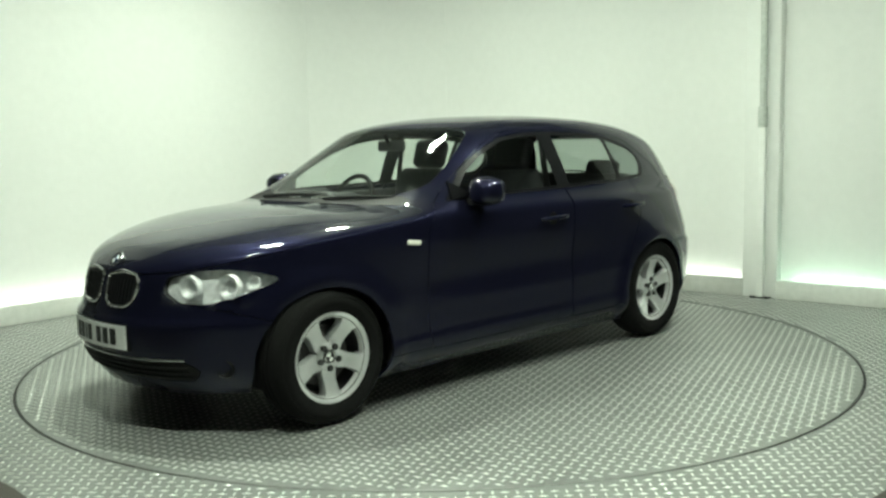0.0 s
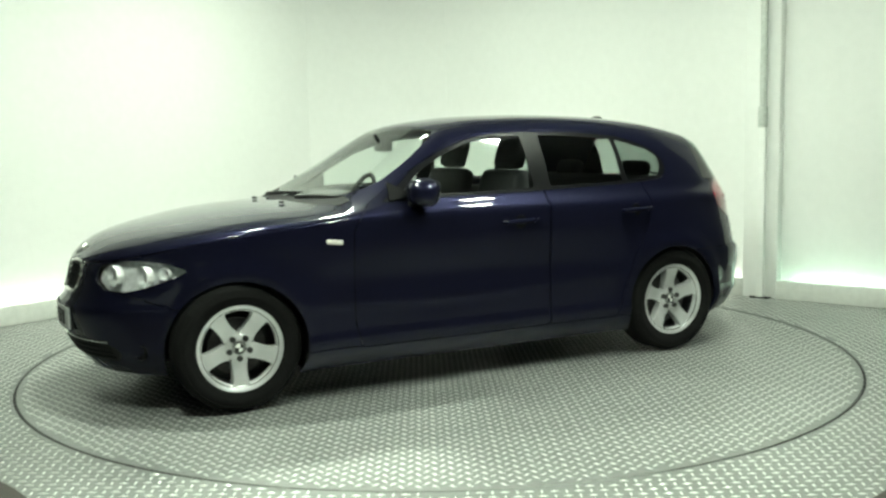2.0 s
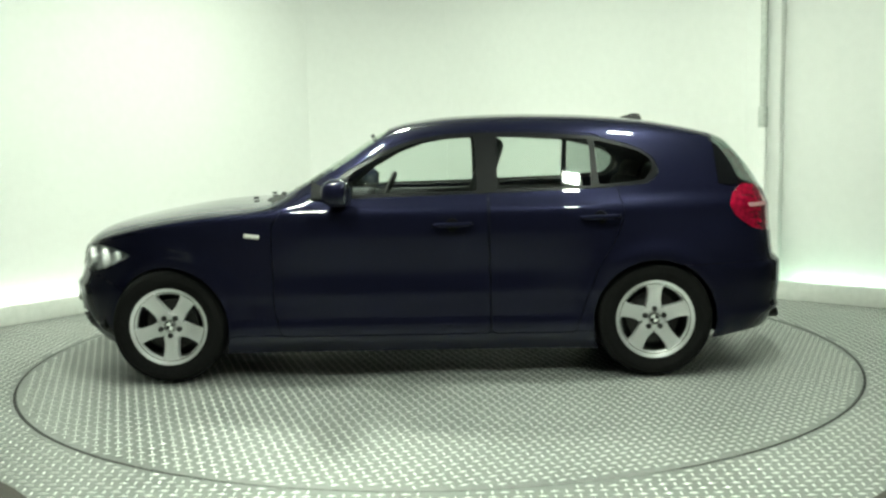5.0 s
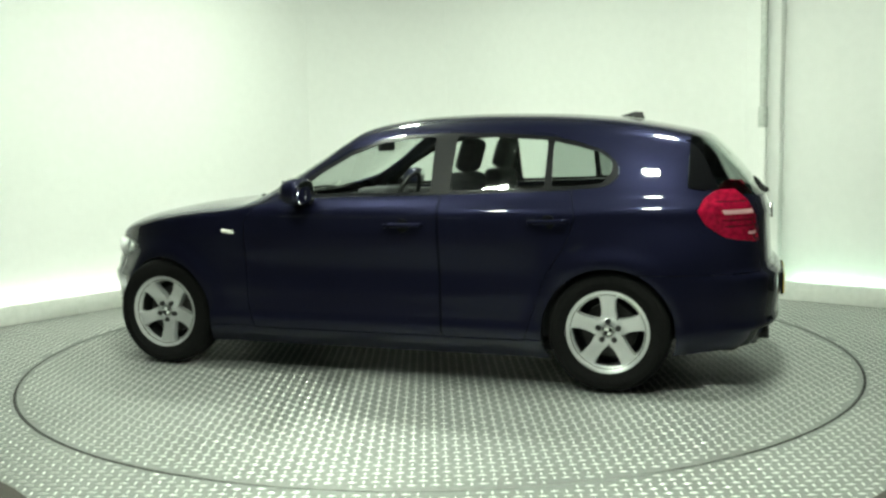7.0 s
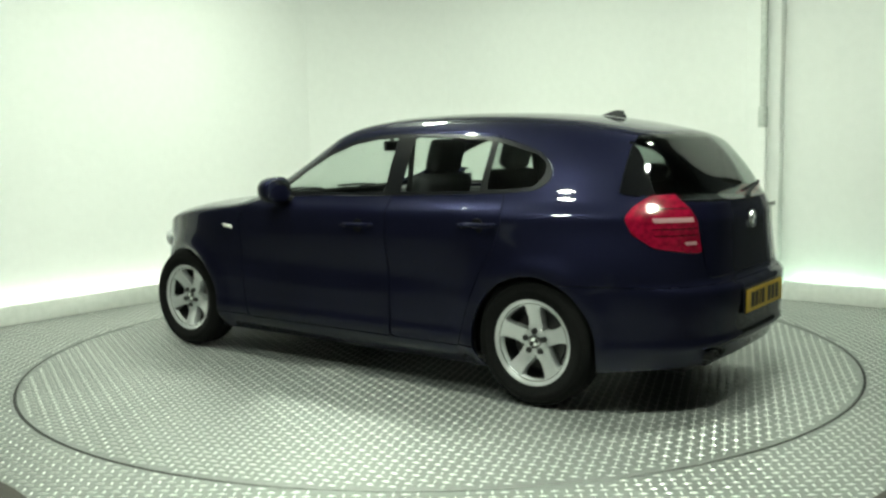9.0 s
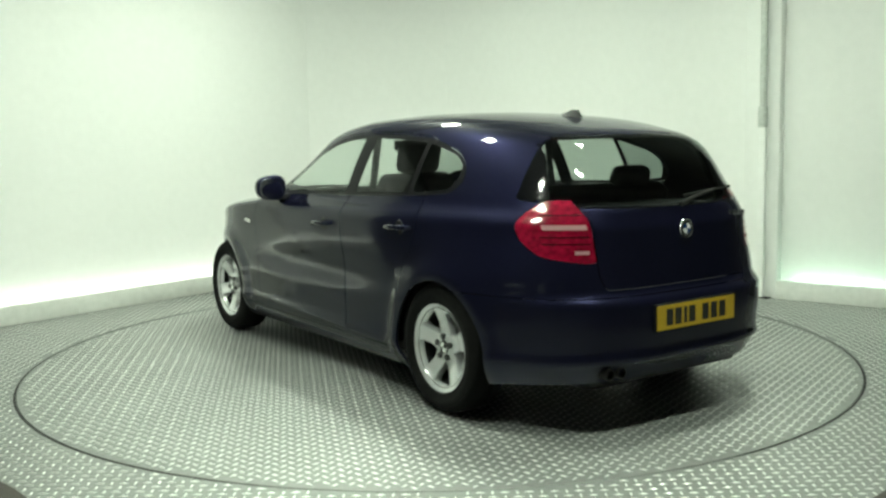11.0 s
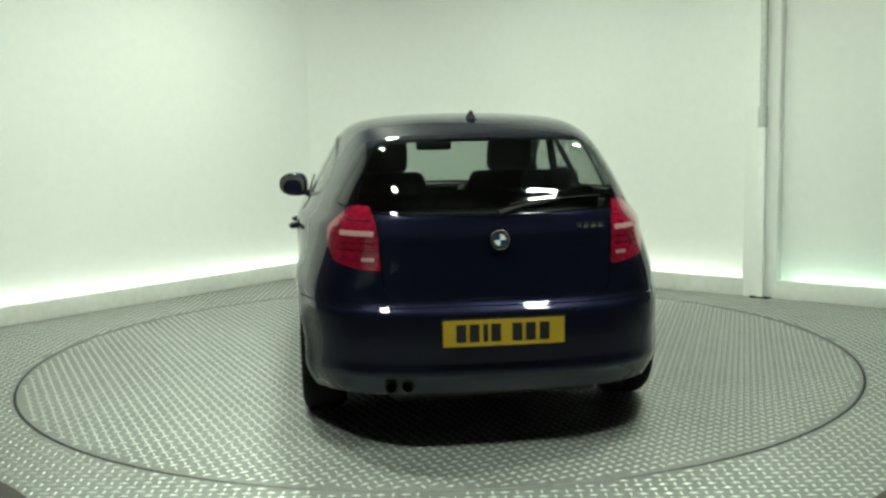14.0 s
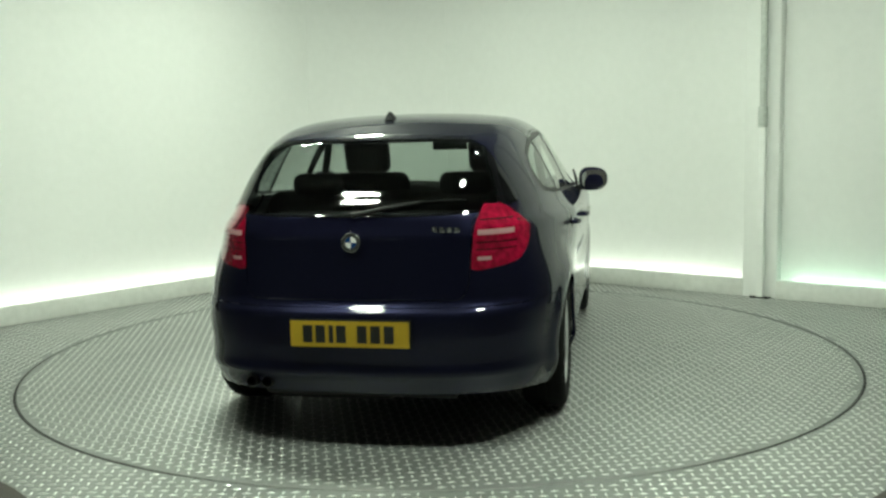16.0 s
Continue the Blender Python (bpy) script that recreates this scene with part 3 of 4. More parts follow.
def build_skin(car):
    bm = shell_mesh()
    SKIN.append(bvhtree.BVHTree.FromBMesh(bm))
    ref = bpy.data.meshes.new("ref")
    bm.to_mesh(ref)
    tree = kdtree.KDTree(len(ref.vertices))
    normals = [v.normal.copy() for v in ref.vertices]
    for v in ref.vertices:
        tree.insert(v.co, v.index)
    tree.balance()
    side = lambda c: abs(c.y) > 0.40
    for poly in (WIN_FRONT, WIN_REAR, WIN_QUARTER, WIN_TRIM):
        cut(bm, poly, (0, 2), lambda c: abs(c.y) > 0.40 and c.z > 0.96)
    for poly in (DOOR_FRONT, DOOR_REAR, ARCH_F, ARCH_R):
        cut(bm, poly, (0, 2), side)
    cut(bm, TAIL_SIDE, (0, 2), lambda c: abs(c.y) > 0.40 and c.x < -1.6)
    for sgn in (1, -1):
        cut(bm, [(sgn * a, b) for a, b in TAIL_REAR], (1, 2), lambda c: c.x < -1.6)
        cut(bm, [(sgn * a, b) for a, b in HEAD], (1, 2), lambda c: c.x > 1.5)
        cut(bm, [(sgn * a, b) for a, b in KIDNEY], (1, 2), lambda c: c.x > 1.8)
        cut(bm, [(a, sgn * b) for a, b in SCREEN], (0, 1), lambda c: c.z > 0.95 and c.z > curve(RIM_Z, c.x), closed=False)
        cut(bm, [(a, sgn * b) for a, b in COWL], (0, 1), lambda c: c.z > 0.9 and c.z > curve(RIM_Z, c.x), closed=False)
    cut(bm, REAR_WIN, (1, 2), lambda c: c.x < -1.7)
    cut(bm, GATE, (1, 2), lambda c: c.x < -1.7)
    cut(bm, INTAKE, (1, 2), lambda c: c.x > 1.8)
    cut(bm, [(-2.3, 0.612), (-1.36, 0.612)], (0, 2), lambda c: c.x < -1.3, closed=False)
    cut(bm, [(-1.3, 0.262), (1.2, 0.262)], (0, 2), side, closed=False)
    cut(bm, [(1.45, 0.50), (1.55, 0.51), (1.65, 0.535), (1.75, 0.565), (1.85, 0.592), (1.92, 0.60), (2.1, 0.60)], (0, 2), lambda c: c.x > 1.4, closed=False)
    groups = {}
    for f in bm.faces:
        name = part_of(f.calc_center_median())
        if name:
            groups.setdefault(name, []).append(f)
    gaps = {"body_shell": 0.0015, "windscreen": 0.0, "rear_window": 0.0}
    looks = {"windscreen": GLASS, "rear_window": TINT, "window_trim": TRIM, "front_door_window": GLASS, "rear_door_window": GLASS, "quarter_window": TINT,
             "tail_lamp": RED, "headlamp": LENS, "grille": TRIM, "intake": PLASTIC, "scuttle": PLASTIC, "rear_glass_border": BLACK_GLASS, "sill": PAINT}
    words = {"windscreen": "clear windscreen glass", "rear_window": "tinted rear window", "window_trim": "gloss black window surround", "tail_lamp": "red tail lamp lens",
             "headlamp": "clear headlamp lens", "scuttle": "black plastic scuttle below the windscreen", "intake": "black lower air intake", "rear_glass_border": "black glass border of the rear window"}
    made = {}
    for name in sorted(groups):
        base = name.replace("_left", "").replace("_right", "")
        sub = bmesh.new()
        vmap = {}
        for f in groups[name]:
            vs = []
            for v in f.verts:
                if v not in vmap:
                    vmap[v] = sub.verts.new(v.co)
                vs.append(vmap[v])
            try:
                sub.faces.new(vs)
            except ValueError:
                pass
        sub.normal_update()
        gap = gaps.get(name, 0.0025 if looks.get(base, PAINT) is PAINT else 0.001)
        if gap:
            r = bmesh.ops.inset_region(sub, faces=sub.faces[:], thickness=gap, use_boundary=True, use_even_offset=False)
            bmesh.ops.delete(sub, geom=r["faces"], context="FACES")
        skin_faces = set(sub.faces)
        sub.normal_update()
        edges = [e for e in sub.edges if len(e.link_faces) == 1]
        before = set(sub.verts)
        depth = 0.004 if "window" in base or base == "windscreen" else 0.014
        r = bmesh.ops.extrude_edge_only(sub, edges=edges)
        for v in [g for g in r["geom"] if isinstance(g, bmesh.types.BMVert)]:
            _, k, _ = tree.find(v.co)
            v.co -= normals[k] * depth
        sub.normal_update()
        sub.faces.index_update()
        order = [f in skin_faces for f in sub.faces]
        look_mat = looks.get(base, PAINT)
        label = words.get(base, "")
        me = bpy.data.meshes.new(base)
        sub.to_mesh(me)
        sub.free()
        me.materials.append(look_mat)
        loop_normals = []
        cache = {}
        for p in me.polygons:
            p.use_smooth = True
            for li in p.loop_indices:
                vi = me.loops[li].vertex_index
                if order[p.index]:
                    if vi not in cache:
                        co = me.vertices[vi].co
                        n = Vector((0, 0, 0))
                        for q, k, dist in tree.find_n(co, 4):
                            n += normals[k] / (dist + 0.002) ** 2
                        cache[vi] = n.normalized()
                    loop_normals.append(cache[vi])
                else:
                    loop_normals.append(p.normal)
        me.normals_split_custom_set(loop_normals)
        ob = new(base, me)
        ob.parent = car
        tagged(ob, label)
        if look_mat in (GLASS, TINT, LENS):
            ob.visible_shadow = False
        made[name] = ob
        if base == "headlamp":
            bowl = me.copy()
            for v in bowl.vertices:
                v.co -= cache.get(v.index, Vector((1, 0, 0))) * 0.030 if v.index in cache else Vector((0.02, 0, 0))
            bowl.materials.clear()
            bowl.materials.append(REFLECTOR)
            inner = new("reflector", bowl)
            inner.parent = ob
            tagged(inner, "silver lamp reflector")
    bm.free()
    bpy.data.meshes.remove(ref)
    return made


# ---------------------------------------------------------------- the car: parts on and in the shell
def nose_point(y, z):
    """The front skin at a height and a distance from the middle."""
    w, a = curve(HALF_W, z), curve(NOSE_X, z) - CAP_F
    return CAP_F + a * (1 - min(0.999, abs(y) / w) ** N_F) ** (1 / N_F)


def tail_point(y, z):
    w, a = curve(HALF_W, z), CAP_R - curve(TAIL_X, z)
    return CAP_R - a * (1 - min(0.999, abs(y) / w) ** N_R) ** (1 / N_R)


def side_y(x, z):
    """The flank at a place along the car and a height."""
    lo, hi = 0.0, math.pi / 2
    if CAP_R <= x <= CAP_F:
        return tub_point("S", x, z)[1]
    kind = "F" if x > 0 else "R"
    for _ in range(40):
        mid = (lo + hi) / 2
        px = tub_point(kind, mid, z)[0]
        if abs(px) > abs(x):
            lo = mid
        else:
            hi = mid
    return tub_point(kind, lo, z)[1]


def build_wheel(car):
    """One wheel, its outer face towards +y; spokes cast with the rim."""
    # barrel in black instead of silver, as the shade between the spokes
    barrel = lathe([(0.203, -0.09), (0.205, 0.085), (0.190, 0.080), (0.186, 0.03), (0.182, -0.06), (0.19, -0.09)], 48, "Y", closed=True)
    wheel = part("wheel", barrel, PLASTIC, car, "five-spoke silver alloy wheel with black tyre")
    R, r = 0.316, 0.207
    prof = [(r, -0.085), (0.235, -0.100), (0.268, -0.105), (0.295, -0.098), (0.309, -0.082), (R, -0.06), (R, -0.022), (R - 0.007, -0.021), (R - 0.007, -0.015), (R, -0.014),
            (R, 0.014), (R - 0.007, 0.015), (R - 0.007, 0.021), (R, 0.022), (R, 0.06), (0.309, 0.082), (0.297, 0.0965), (0.285, 0.1015), (0.283, 0.0995), (0.268, 0.105), (0.25, 0.104), (0.247, 0.102), (0.235, 0.100), (0.215, 0.092), (r, 0.085)]
    part("tyre", lathe(prof, 72, "Y"), RUBBER, wheel, "black rubber tyre")
    ringbm = lathe([(0.181, 0.055), (0.186, 0.076), (0.198, 0.084), (0.209, 0.090), (0.2135, 0.092), (0.214, 0.085), (0.207, 0.078), (0.190, 0.05)], 64, "Y", closed=True)
    part("rim_lip", ringbm, ALLOY, wheel)
    for k in range(5):
        # broad straight spoke, flared into hub and rim, with a shallow groove along it
        outline = [(0.030, 0.0), (0.046, 0.034), (0.068, 0.045), (0.085, 0.0405), (0.110, 0.038), (0.140, 0.039), (0.165, 0.042), (0.180, 0.050), (0.187, 0.056), (0.192, 0.0)]
        bm = bmesh.new()
        top, side = [], []
        pts = [(x, h) for x, h in outline] + [(x, -h) for x, h in outline[-2:0:-1]]
        for x, h in pts:
            rise = 0.060 + 0.022 * smooth_step(0.05, 0.185, x) - 0.012 * math.exp(-((x - 0.10) / 0.05) ** 2)
            top.append(bm.verts.new((x, h * 0.90, rise)))
            side.append(bm.verts.new((x, h, rise - 0.012)))
        low = [bm.verts.new((v.co.x, v.co.y, v.co.z - 0.035)) for v in side]
        n = len(pts)
        for i in range(n):
            j = (i + 1) % n
            bm.faces.new((top[i], side[i], side[j], top[j]))
            bm.faces.new((side[i], low[i], low[j], side[j]))
        m = len(outline)
        dip = [bm.verts.new((x, 0, top[i].co.z - 0.007 * smooth_step(0.05, 0.10, x))) for i, (x, h) in enumerate(outline) if 0 < i < m - 1]
        for i in range(1, m - 2):
            bm.faces.new((top[i], top[i + 1], dip[i], dip[i - 1]))
            bm.faces.new((top[n - i], top[n - i - 1], dip[i], dip[i - 1]))
        bm.faces.new((top[0], top[1], dip[0]))
        bm.faces.new((top[0], top[n - 1], dip[0]))
        bm.faces.new((top[m - 1], top[m - 2], dip[-1]))
        bm.faces.new((top[m - 1], top[m], dip[-1]))
        bmesh.ops.recalc_face_normals(bm, faces=bm.faces[:])
        # spoke frame: x outward along the spoke, z towards the outer face
        m = Matrix.Rotation(radians(90 + 72 * k), 4, "Y") @ Matrix(((1, 0, 0, 0), (0, 0, 1, 0), (0, -1, 0, 0), (0, 0, 0, 1)))
        bmesh.ops.transform(bm, matrix=m, verts=bm.verts[:])
        part("spoke", bm, ALLOY, wheel, smooth=25)
    part("hub", lathe([(0.0, 0.02), (0.068, 0.02), (0.068, 0.054), (0.060, 0.060), (0.036, 0.062), (0.034, 0.058), (0.0, 0.058)], 40, "Y"), ALLOY, wheel)
    cap = part("centre_cap", lathe([(0.0, 0.066), (0.024, 0.066), (0.031, 0.064), (0.033, 0.058), (0.0, 0.058)], 32, "Y"), INK, wheel, "round badge cap with chrome ring")
    part("cap_ring", lathe([(0.022, 0.0662), (0.0275, 0.0675), (0.032, 0.0652), (0.0275, 0.064)], 32, "Y", closed=True), CHROME, wheel)
    for a in (0, 90):
        q = [(0.0205 * math.cos(radians(a * 2 + 15 + 90 * i / 6)), 0.0205 * math.sin(radians(a * 2 + 15 + 90 * i / 6))) for i in range(7)] + [(0, 0)]
        bm = prism(q, 0.0012)
        bmesh.ops.transform(bm, matrix=Matrix(((1, 0, 0, 0), (0, 0, 1, 0.0655), (0, 1, 0, 0), (0, 0, 0, 1))), verts=bm.verts[:])
        bmesh.ops.recalc_face_normals(bm, faces=bm.faces[:])
        part("badge_quarter", bm, PLATE_W, wheel)
    for k in range(5):
        a = radians(54 + 72 * k)
        bm = lathe([(0.0, 0.0602), (0.0120, 0.0604), (0.0142, 0.0606), (0.0150, 0.059), (0.0150, 0.03)], 14, "Y")
        bmesh.ops.translate(bm, vec=(0.053 * math.cos(a), 0.0105, 0.053 * math.sin(a)), verts=bm.verts[:])
        part("bolt_hole", bm, INK, wheel)
    part("brake_disc", lathe([(0.05, -0.01), (0.142, -0.01), (0.142, 0.012), (0.08, 0.014), (0.05, 0.03)], 48, "Y"), IRON, wheel)
    # added black disc: the shade behind the spokes put into colour
    part("inner_shadow_plate", lathe([(0.0, -0.055), (0.184, -0.055), (0.184, -0.06), (0.0, -0.06)], 40, "Y"), PLASTIC, wheel, "black disc standing for the shade behind the spokes")
    return wheel


def copy_part(ob, m):
    """The same part once more under the same car."""
    made = {}
    for o in (ob, *ob.children_recursive):
        made[o] = o.copy()
        scene.collection.objects.link(made[o])
        made[o].parent = made.get(o.parent, o.parent)
    made[ob].matrix_basis = m
    return made[ob]


def pillow(size, at, bevel, rot=None):
    return box(size, at, bevel, 4, rot)


def build_cabin(car):
    for y in (0.37, -0.37):
        seat = part("front_seat", pillow((0.50, 0.50, 0.16), (-0.08, y, 0.50), 0.06), CLOTH, car, "charcoal cloth front seat")
        tilt = Euler((0, radians(-17), 0))
        part("backrest", pillow((0.13, 0.48, 0.62), (-0.37, y, 0.82), 0.055, tilt), CLOTH, seat)
        part("head_restraint", pillow((0.09, 0.27, 0.19), (-0.475, y, 1.215), 0.04, tilt), CLOTH, seat)
        for d in (-0.06, 0.06):
            part("post", tube([(-0.45, y + d, 1.08), (-0.475, y + d, 1.19)], 0.006), CHROME, seat)
    bench = part("rear_seat", pillow((0.50, 1.26, 0.16), (-0.98, 0, 0.50), 0.06), CLOTH, car, "charcoal cloth rear bench")
    tilt = Euler((0, radians(-22), 0))
    part("backrest", pillow((0.14, 1.26, 0.58), (-1.30, 0, 0.78), 0.05, tilt), CLOTH, bench)
    for y in (0.37, -0.37):
        part("head_restraint", pillow((0.09, 0.25, 0.12), (-1.40, y, 1.09), 0.04, tilt), CLOTH, bench)
    dash = part("dashboard", pillow((0.42, 1.38, 0.24), (0.55, 0, 0.83), 0.07), DASH, car, "dark grey dashboard")
    part("instrument_hood", pillow((0.22, 0.36, 0.09), (0.40, -0.37, 0.955), 0.035), DASH, dash)
    part("console", pillow((0.6, 0.22, 0.34), (0.25, 0, 0.52), 0.04), DASH, dash)
    m = pose(0.22, -0.37, 0.93, 0, 65, 0)
    wheel = part("steering_wheel", lathe([(0.178 + 0.015 * math.cos(a), 0.015 * math.sin(a)) for a in [2 * math.pi * k / 10 for k in range(10)]], 40, "Z", closed=True), PLASTIC, car, "black three-spoke steering wheel", at=m)
    part("boss", lathe([(0, -0.03), (0.06, -0.02), (0.065, 0.0), (0.05, 0.02), (0, 0.025)], 24, "Z"), PLASTIC, wheel)
    for a in (0, 90, -90):
        part("spoke", box((0.13, 0.03, 0.012), (0.11, 0, 0), 0.004), PLASTIC, wheel, at=pose(0, 0, 0, 0, 0, a))
    mirror = part("rear_view_mirror", pillow((0.03, 0.23, 0.065), (0.20, 0, 1.275), 0.014), PLASTIC, car, "dark interior mirror")
    part("mirror_stalk", tube([(0.215, 0, 1.28), (0.255, 0, 1.345)], 0.012), PLASTIC, mirror)
    part("parcel_shelf", box((0.46, 1.12, 0.025), (-1.63, 0, 0.955), 0.008), CLOTH, car, "charcoal parcel shelf")
    for s in (1, -1):
        part("door_card", box((1.82, 0.05, 0.72), (-0.20, s * 0.745, 0.62), 0.02), DASH, car)
        part("seat_belt", box((0.006, 0.045, 0.62), (-0.44, s * 0.66, 1.03), 0.002, rot=Euler((radians(s * 9), 0, 0))), PLASTIC, car)


def build_underside(car):
    part("floor_pan", box((3.1, 1.26, 0.14), (0.0, 0, 0.225), 0.02), PLASTIC, car, "dark underbody")
    part("engine_bay", box((1.0, 0.96, 0.46), (1.32, 0, 0.46), 0.03), PLASTIC, car)
    part("boot_floor", box((0.60, 0.96, 0.34), (-1.72, 0, 0.44), 0.03), PLASTIC, car)
    part("bulkhead", box((0.08, 1.30, 0.55), (0.80, 0, 0.60), 0.02), PLASTIC, car)
    for x in (1.325, -1.33):
        for s in (1, -1):
            prof = ring(0, 0, 0.350, 26, -13, 193)
            bm = bmesh.new()
            a = [bm.verts.new((px, s * 0.50, pz)) for px, pz in prof]
            b = [bm.verts.new((px, s * (min(0.84, side_y(x + px, min(0.7, max(0.2, pz + 0.305)))) - 0.022), pz)) for px, pz in prof]
            for i in range(len(prof) - 1):
                bm.faces.new((a[i], a[i + 1], b[i + 1], b[i]))
            bm.faces.new(a)
            part("arch_liner", bm, PLASTIC, car, at=pose(x, 0, 0.305))
    part("diffuser", box((0.12, 0.86, 0.06), (-1.99, 0, 0.235), 0.02), PLASTIC, car, "black lower rear valance")
    part("silencer", box((0.22, 0.62, 0.16), (-1.86, 0.16, 0.24), 0.06, 3), PLASTIC, car)
    for y in (0.40, 0.47):
        bm = lathe([(0.022, 0.0), (0.027, 0.001), (0.027, 0.14), (0.023, 0.14)], 24, "X", closed=True)
        part("exhaust_tip", bm, IRON, car, "dark steel exhaust tip", at=pose(-2.105, y, 0.276))
    for x, s in ((1.02, 1), (1.02, -1)):
        part("mud_flap", box((0.02, 0.20, 0.09), (x - 0.04, s * 0.70, 0.20), 0.006), RUBBER, car)


def slab(w, h, x0, z0, z1, bend):
    """A thin plate that follows the bumper's curve."""
    bm = bmesh.new()
    rows = []
    for k in range(13):
        x = x0 + w * (k / 12 - 0.5)
        d = -bend * x * x
        rows.append([bm.verts.new((x, y, z + d)) for y, z in ((-h / 2, z0), (h / 2, z0), (h / 2, z1), (-h / 2, z1))])
    for a, b in zip(rows, rows[1:]):
        for j in range(4):
            bm.faces.new((a[j], a[(j + 1) % 4], b[(j + 1) % 4], b[j]))
    bm.faces.new(rows[0])
    bm.faces.new(rows[-1][::-1])
    bmesh.ops.recalc_face_normals(bm, faces=bm.faces[:])
    return bm


def plate(name, car, m, base, label, bend=0.0):
    ob = part(name, slab(0.51, 0.109, 0, -0.003, 0.003, bend), base, car, label, at=m)
    part("plate_backing", slab(0.522, 0.120, 0, -0.016, -0.002, bend), PLASTIC, ob)
    for k, x in enumerate((-0.180, -0.125, -0.078, -0.035, 0.055, 0.112, 0.170)):
        w = 0.020 if k == 2 else 0.042
        part("bar", slab(w, 0.074, x, 0.0026, 0.0042, bend), INK, ob)
    return ob


def roundel(car, m, radius):
    """Plain round badge: chrome rim, dark ring, quartered middle."""
    ob = part("badge", lathe([(0, 0.004), (radius * 0.88, 0.004), (radius * 0.95, 0.0065), (radius, 0.003), (radius, -0.006), (0, -0.006)], 40, "Z"), CHROME, car, "round chrome and blue quartered badge", at=m)
    part("badge_ring", lathe([(radius * 0.58, 0.0055), (radius * 0.87, 0.0055), (radius * 0.87, 0.002), (radius * 0.58, 0.002)], 36, "Z", closed=True), INK, ob)
    for k in range(4):
        q = [(radius * 0.56 * math.cos(radians(90 * k + 90 * i / 8)), radius * 0.56 * math.sin(radians(90 * k + 90 * i / 8))) for i in range(9)] + [(0, 0)]
        bm = prism(q, 0.002)
        bmesh.ops.translate(bm, vec=(0, 0, 0.004), verts=bm.verts[:])
        part("badge_quarter", bm, BLUE if k % 2 else PLATE_W, ob)
    return ob


def facing(x, y, z, heading, lift=0.0):
    """A frame at a place whose z axis points along a heading (degrees in plan) and up by lift; its x axis is level."""
    n = Vector((math.cos(radians(heading)) * math.cos(radians(lift)), math.sin(radians(heading)) * math.cos(radians(lift)), math.sin(radians(lift))))
    right = Vector((0, 0, 1)).cross(n).normalized()
    up = n.cross(right)
    return Matrix(((right.x, up.x, n.x, x), (right.y, up.y, n.y, y), (right.z, up.z, n.z, z), (0, 0, 0, 1)))


def door_mirror(car, s):
    bm = bmesh.new()
    bmesh.ops.create_uvsphere(bm, u_segments=28, v_segments=18, radius=1.0)
    for v in bm.verts:
        x, y, z = v.co
        x = x if x > 0 else x * 0.35
        p = 0.75
        f = lambda a: math.copysign(abs(a) ** p, a)
        v.co = (0.105 * f(x), s * 0.092 * f(y), 0.076 * f(z) * (1.0 - 0.15 * y))
    shell = part("door_mirror", bm, PAINT, car, "dark navy door mirror", smooth=60, at=pose(0.345, s * 0.92, 1.036, 0, 0, -s * 8))
    bm = bmesh.new()
    out = [(0.078 * math.copysign(abs(math.cos(a)) ** 0.7, math.cos(a)), 0.060 * math.copysign(abs(math.sin(a)) ** 0.7, math.sin(a))) for a in [2 * math.pi * k / 32 for k in range(32)]]
    g = prism(out, 0.003)
    part("mirror_pane", g, MIRROR, shell, "mirror glass", at=facing(-0.039, 0, 0, 180, -7))
    part("mirror_foot", pillow((0.10, 0.12, 0.035), (0.03, -s * 0.085, -0.055), 0.012, Euler((0, 0, radians(-s * 12)))), PLASTIC, shell)
    part("mirror_triangle", prism([(0.10, -0.05), (-0.09, -0.05), (-0.09, 0.05)] if s > 0 else [(-0.10, -0.05), (0.09, 0.05), (0.09, -0.05)], 0.012), TRIM, car, at=facing(0.43, s * 0.792, 1.045, s * 90, 20))


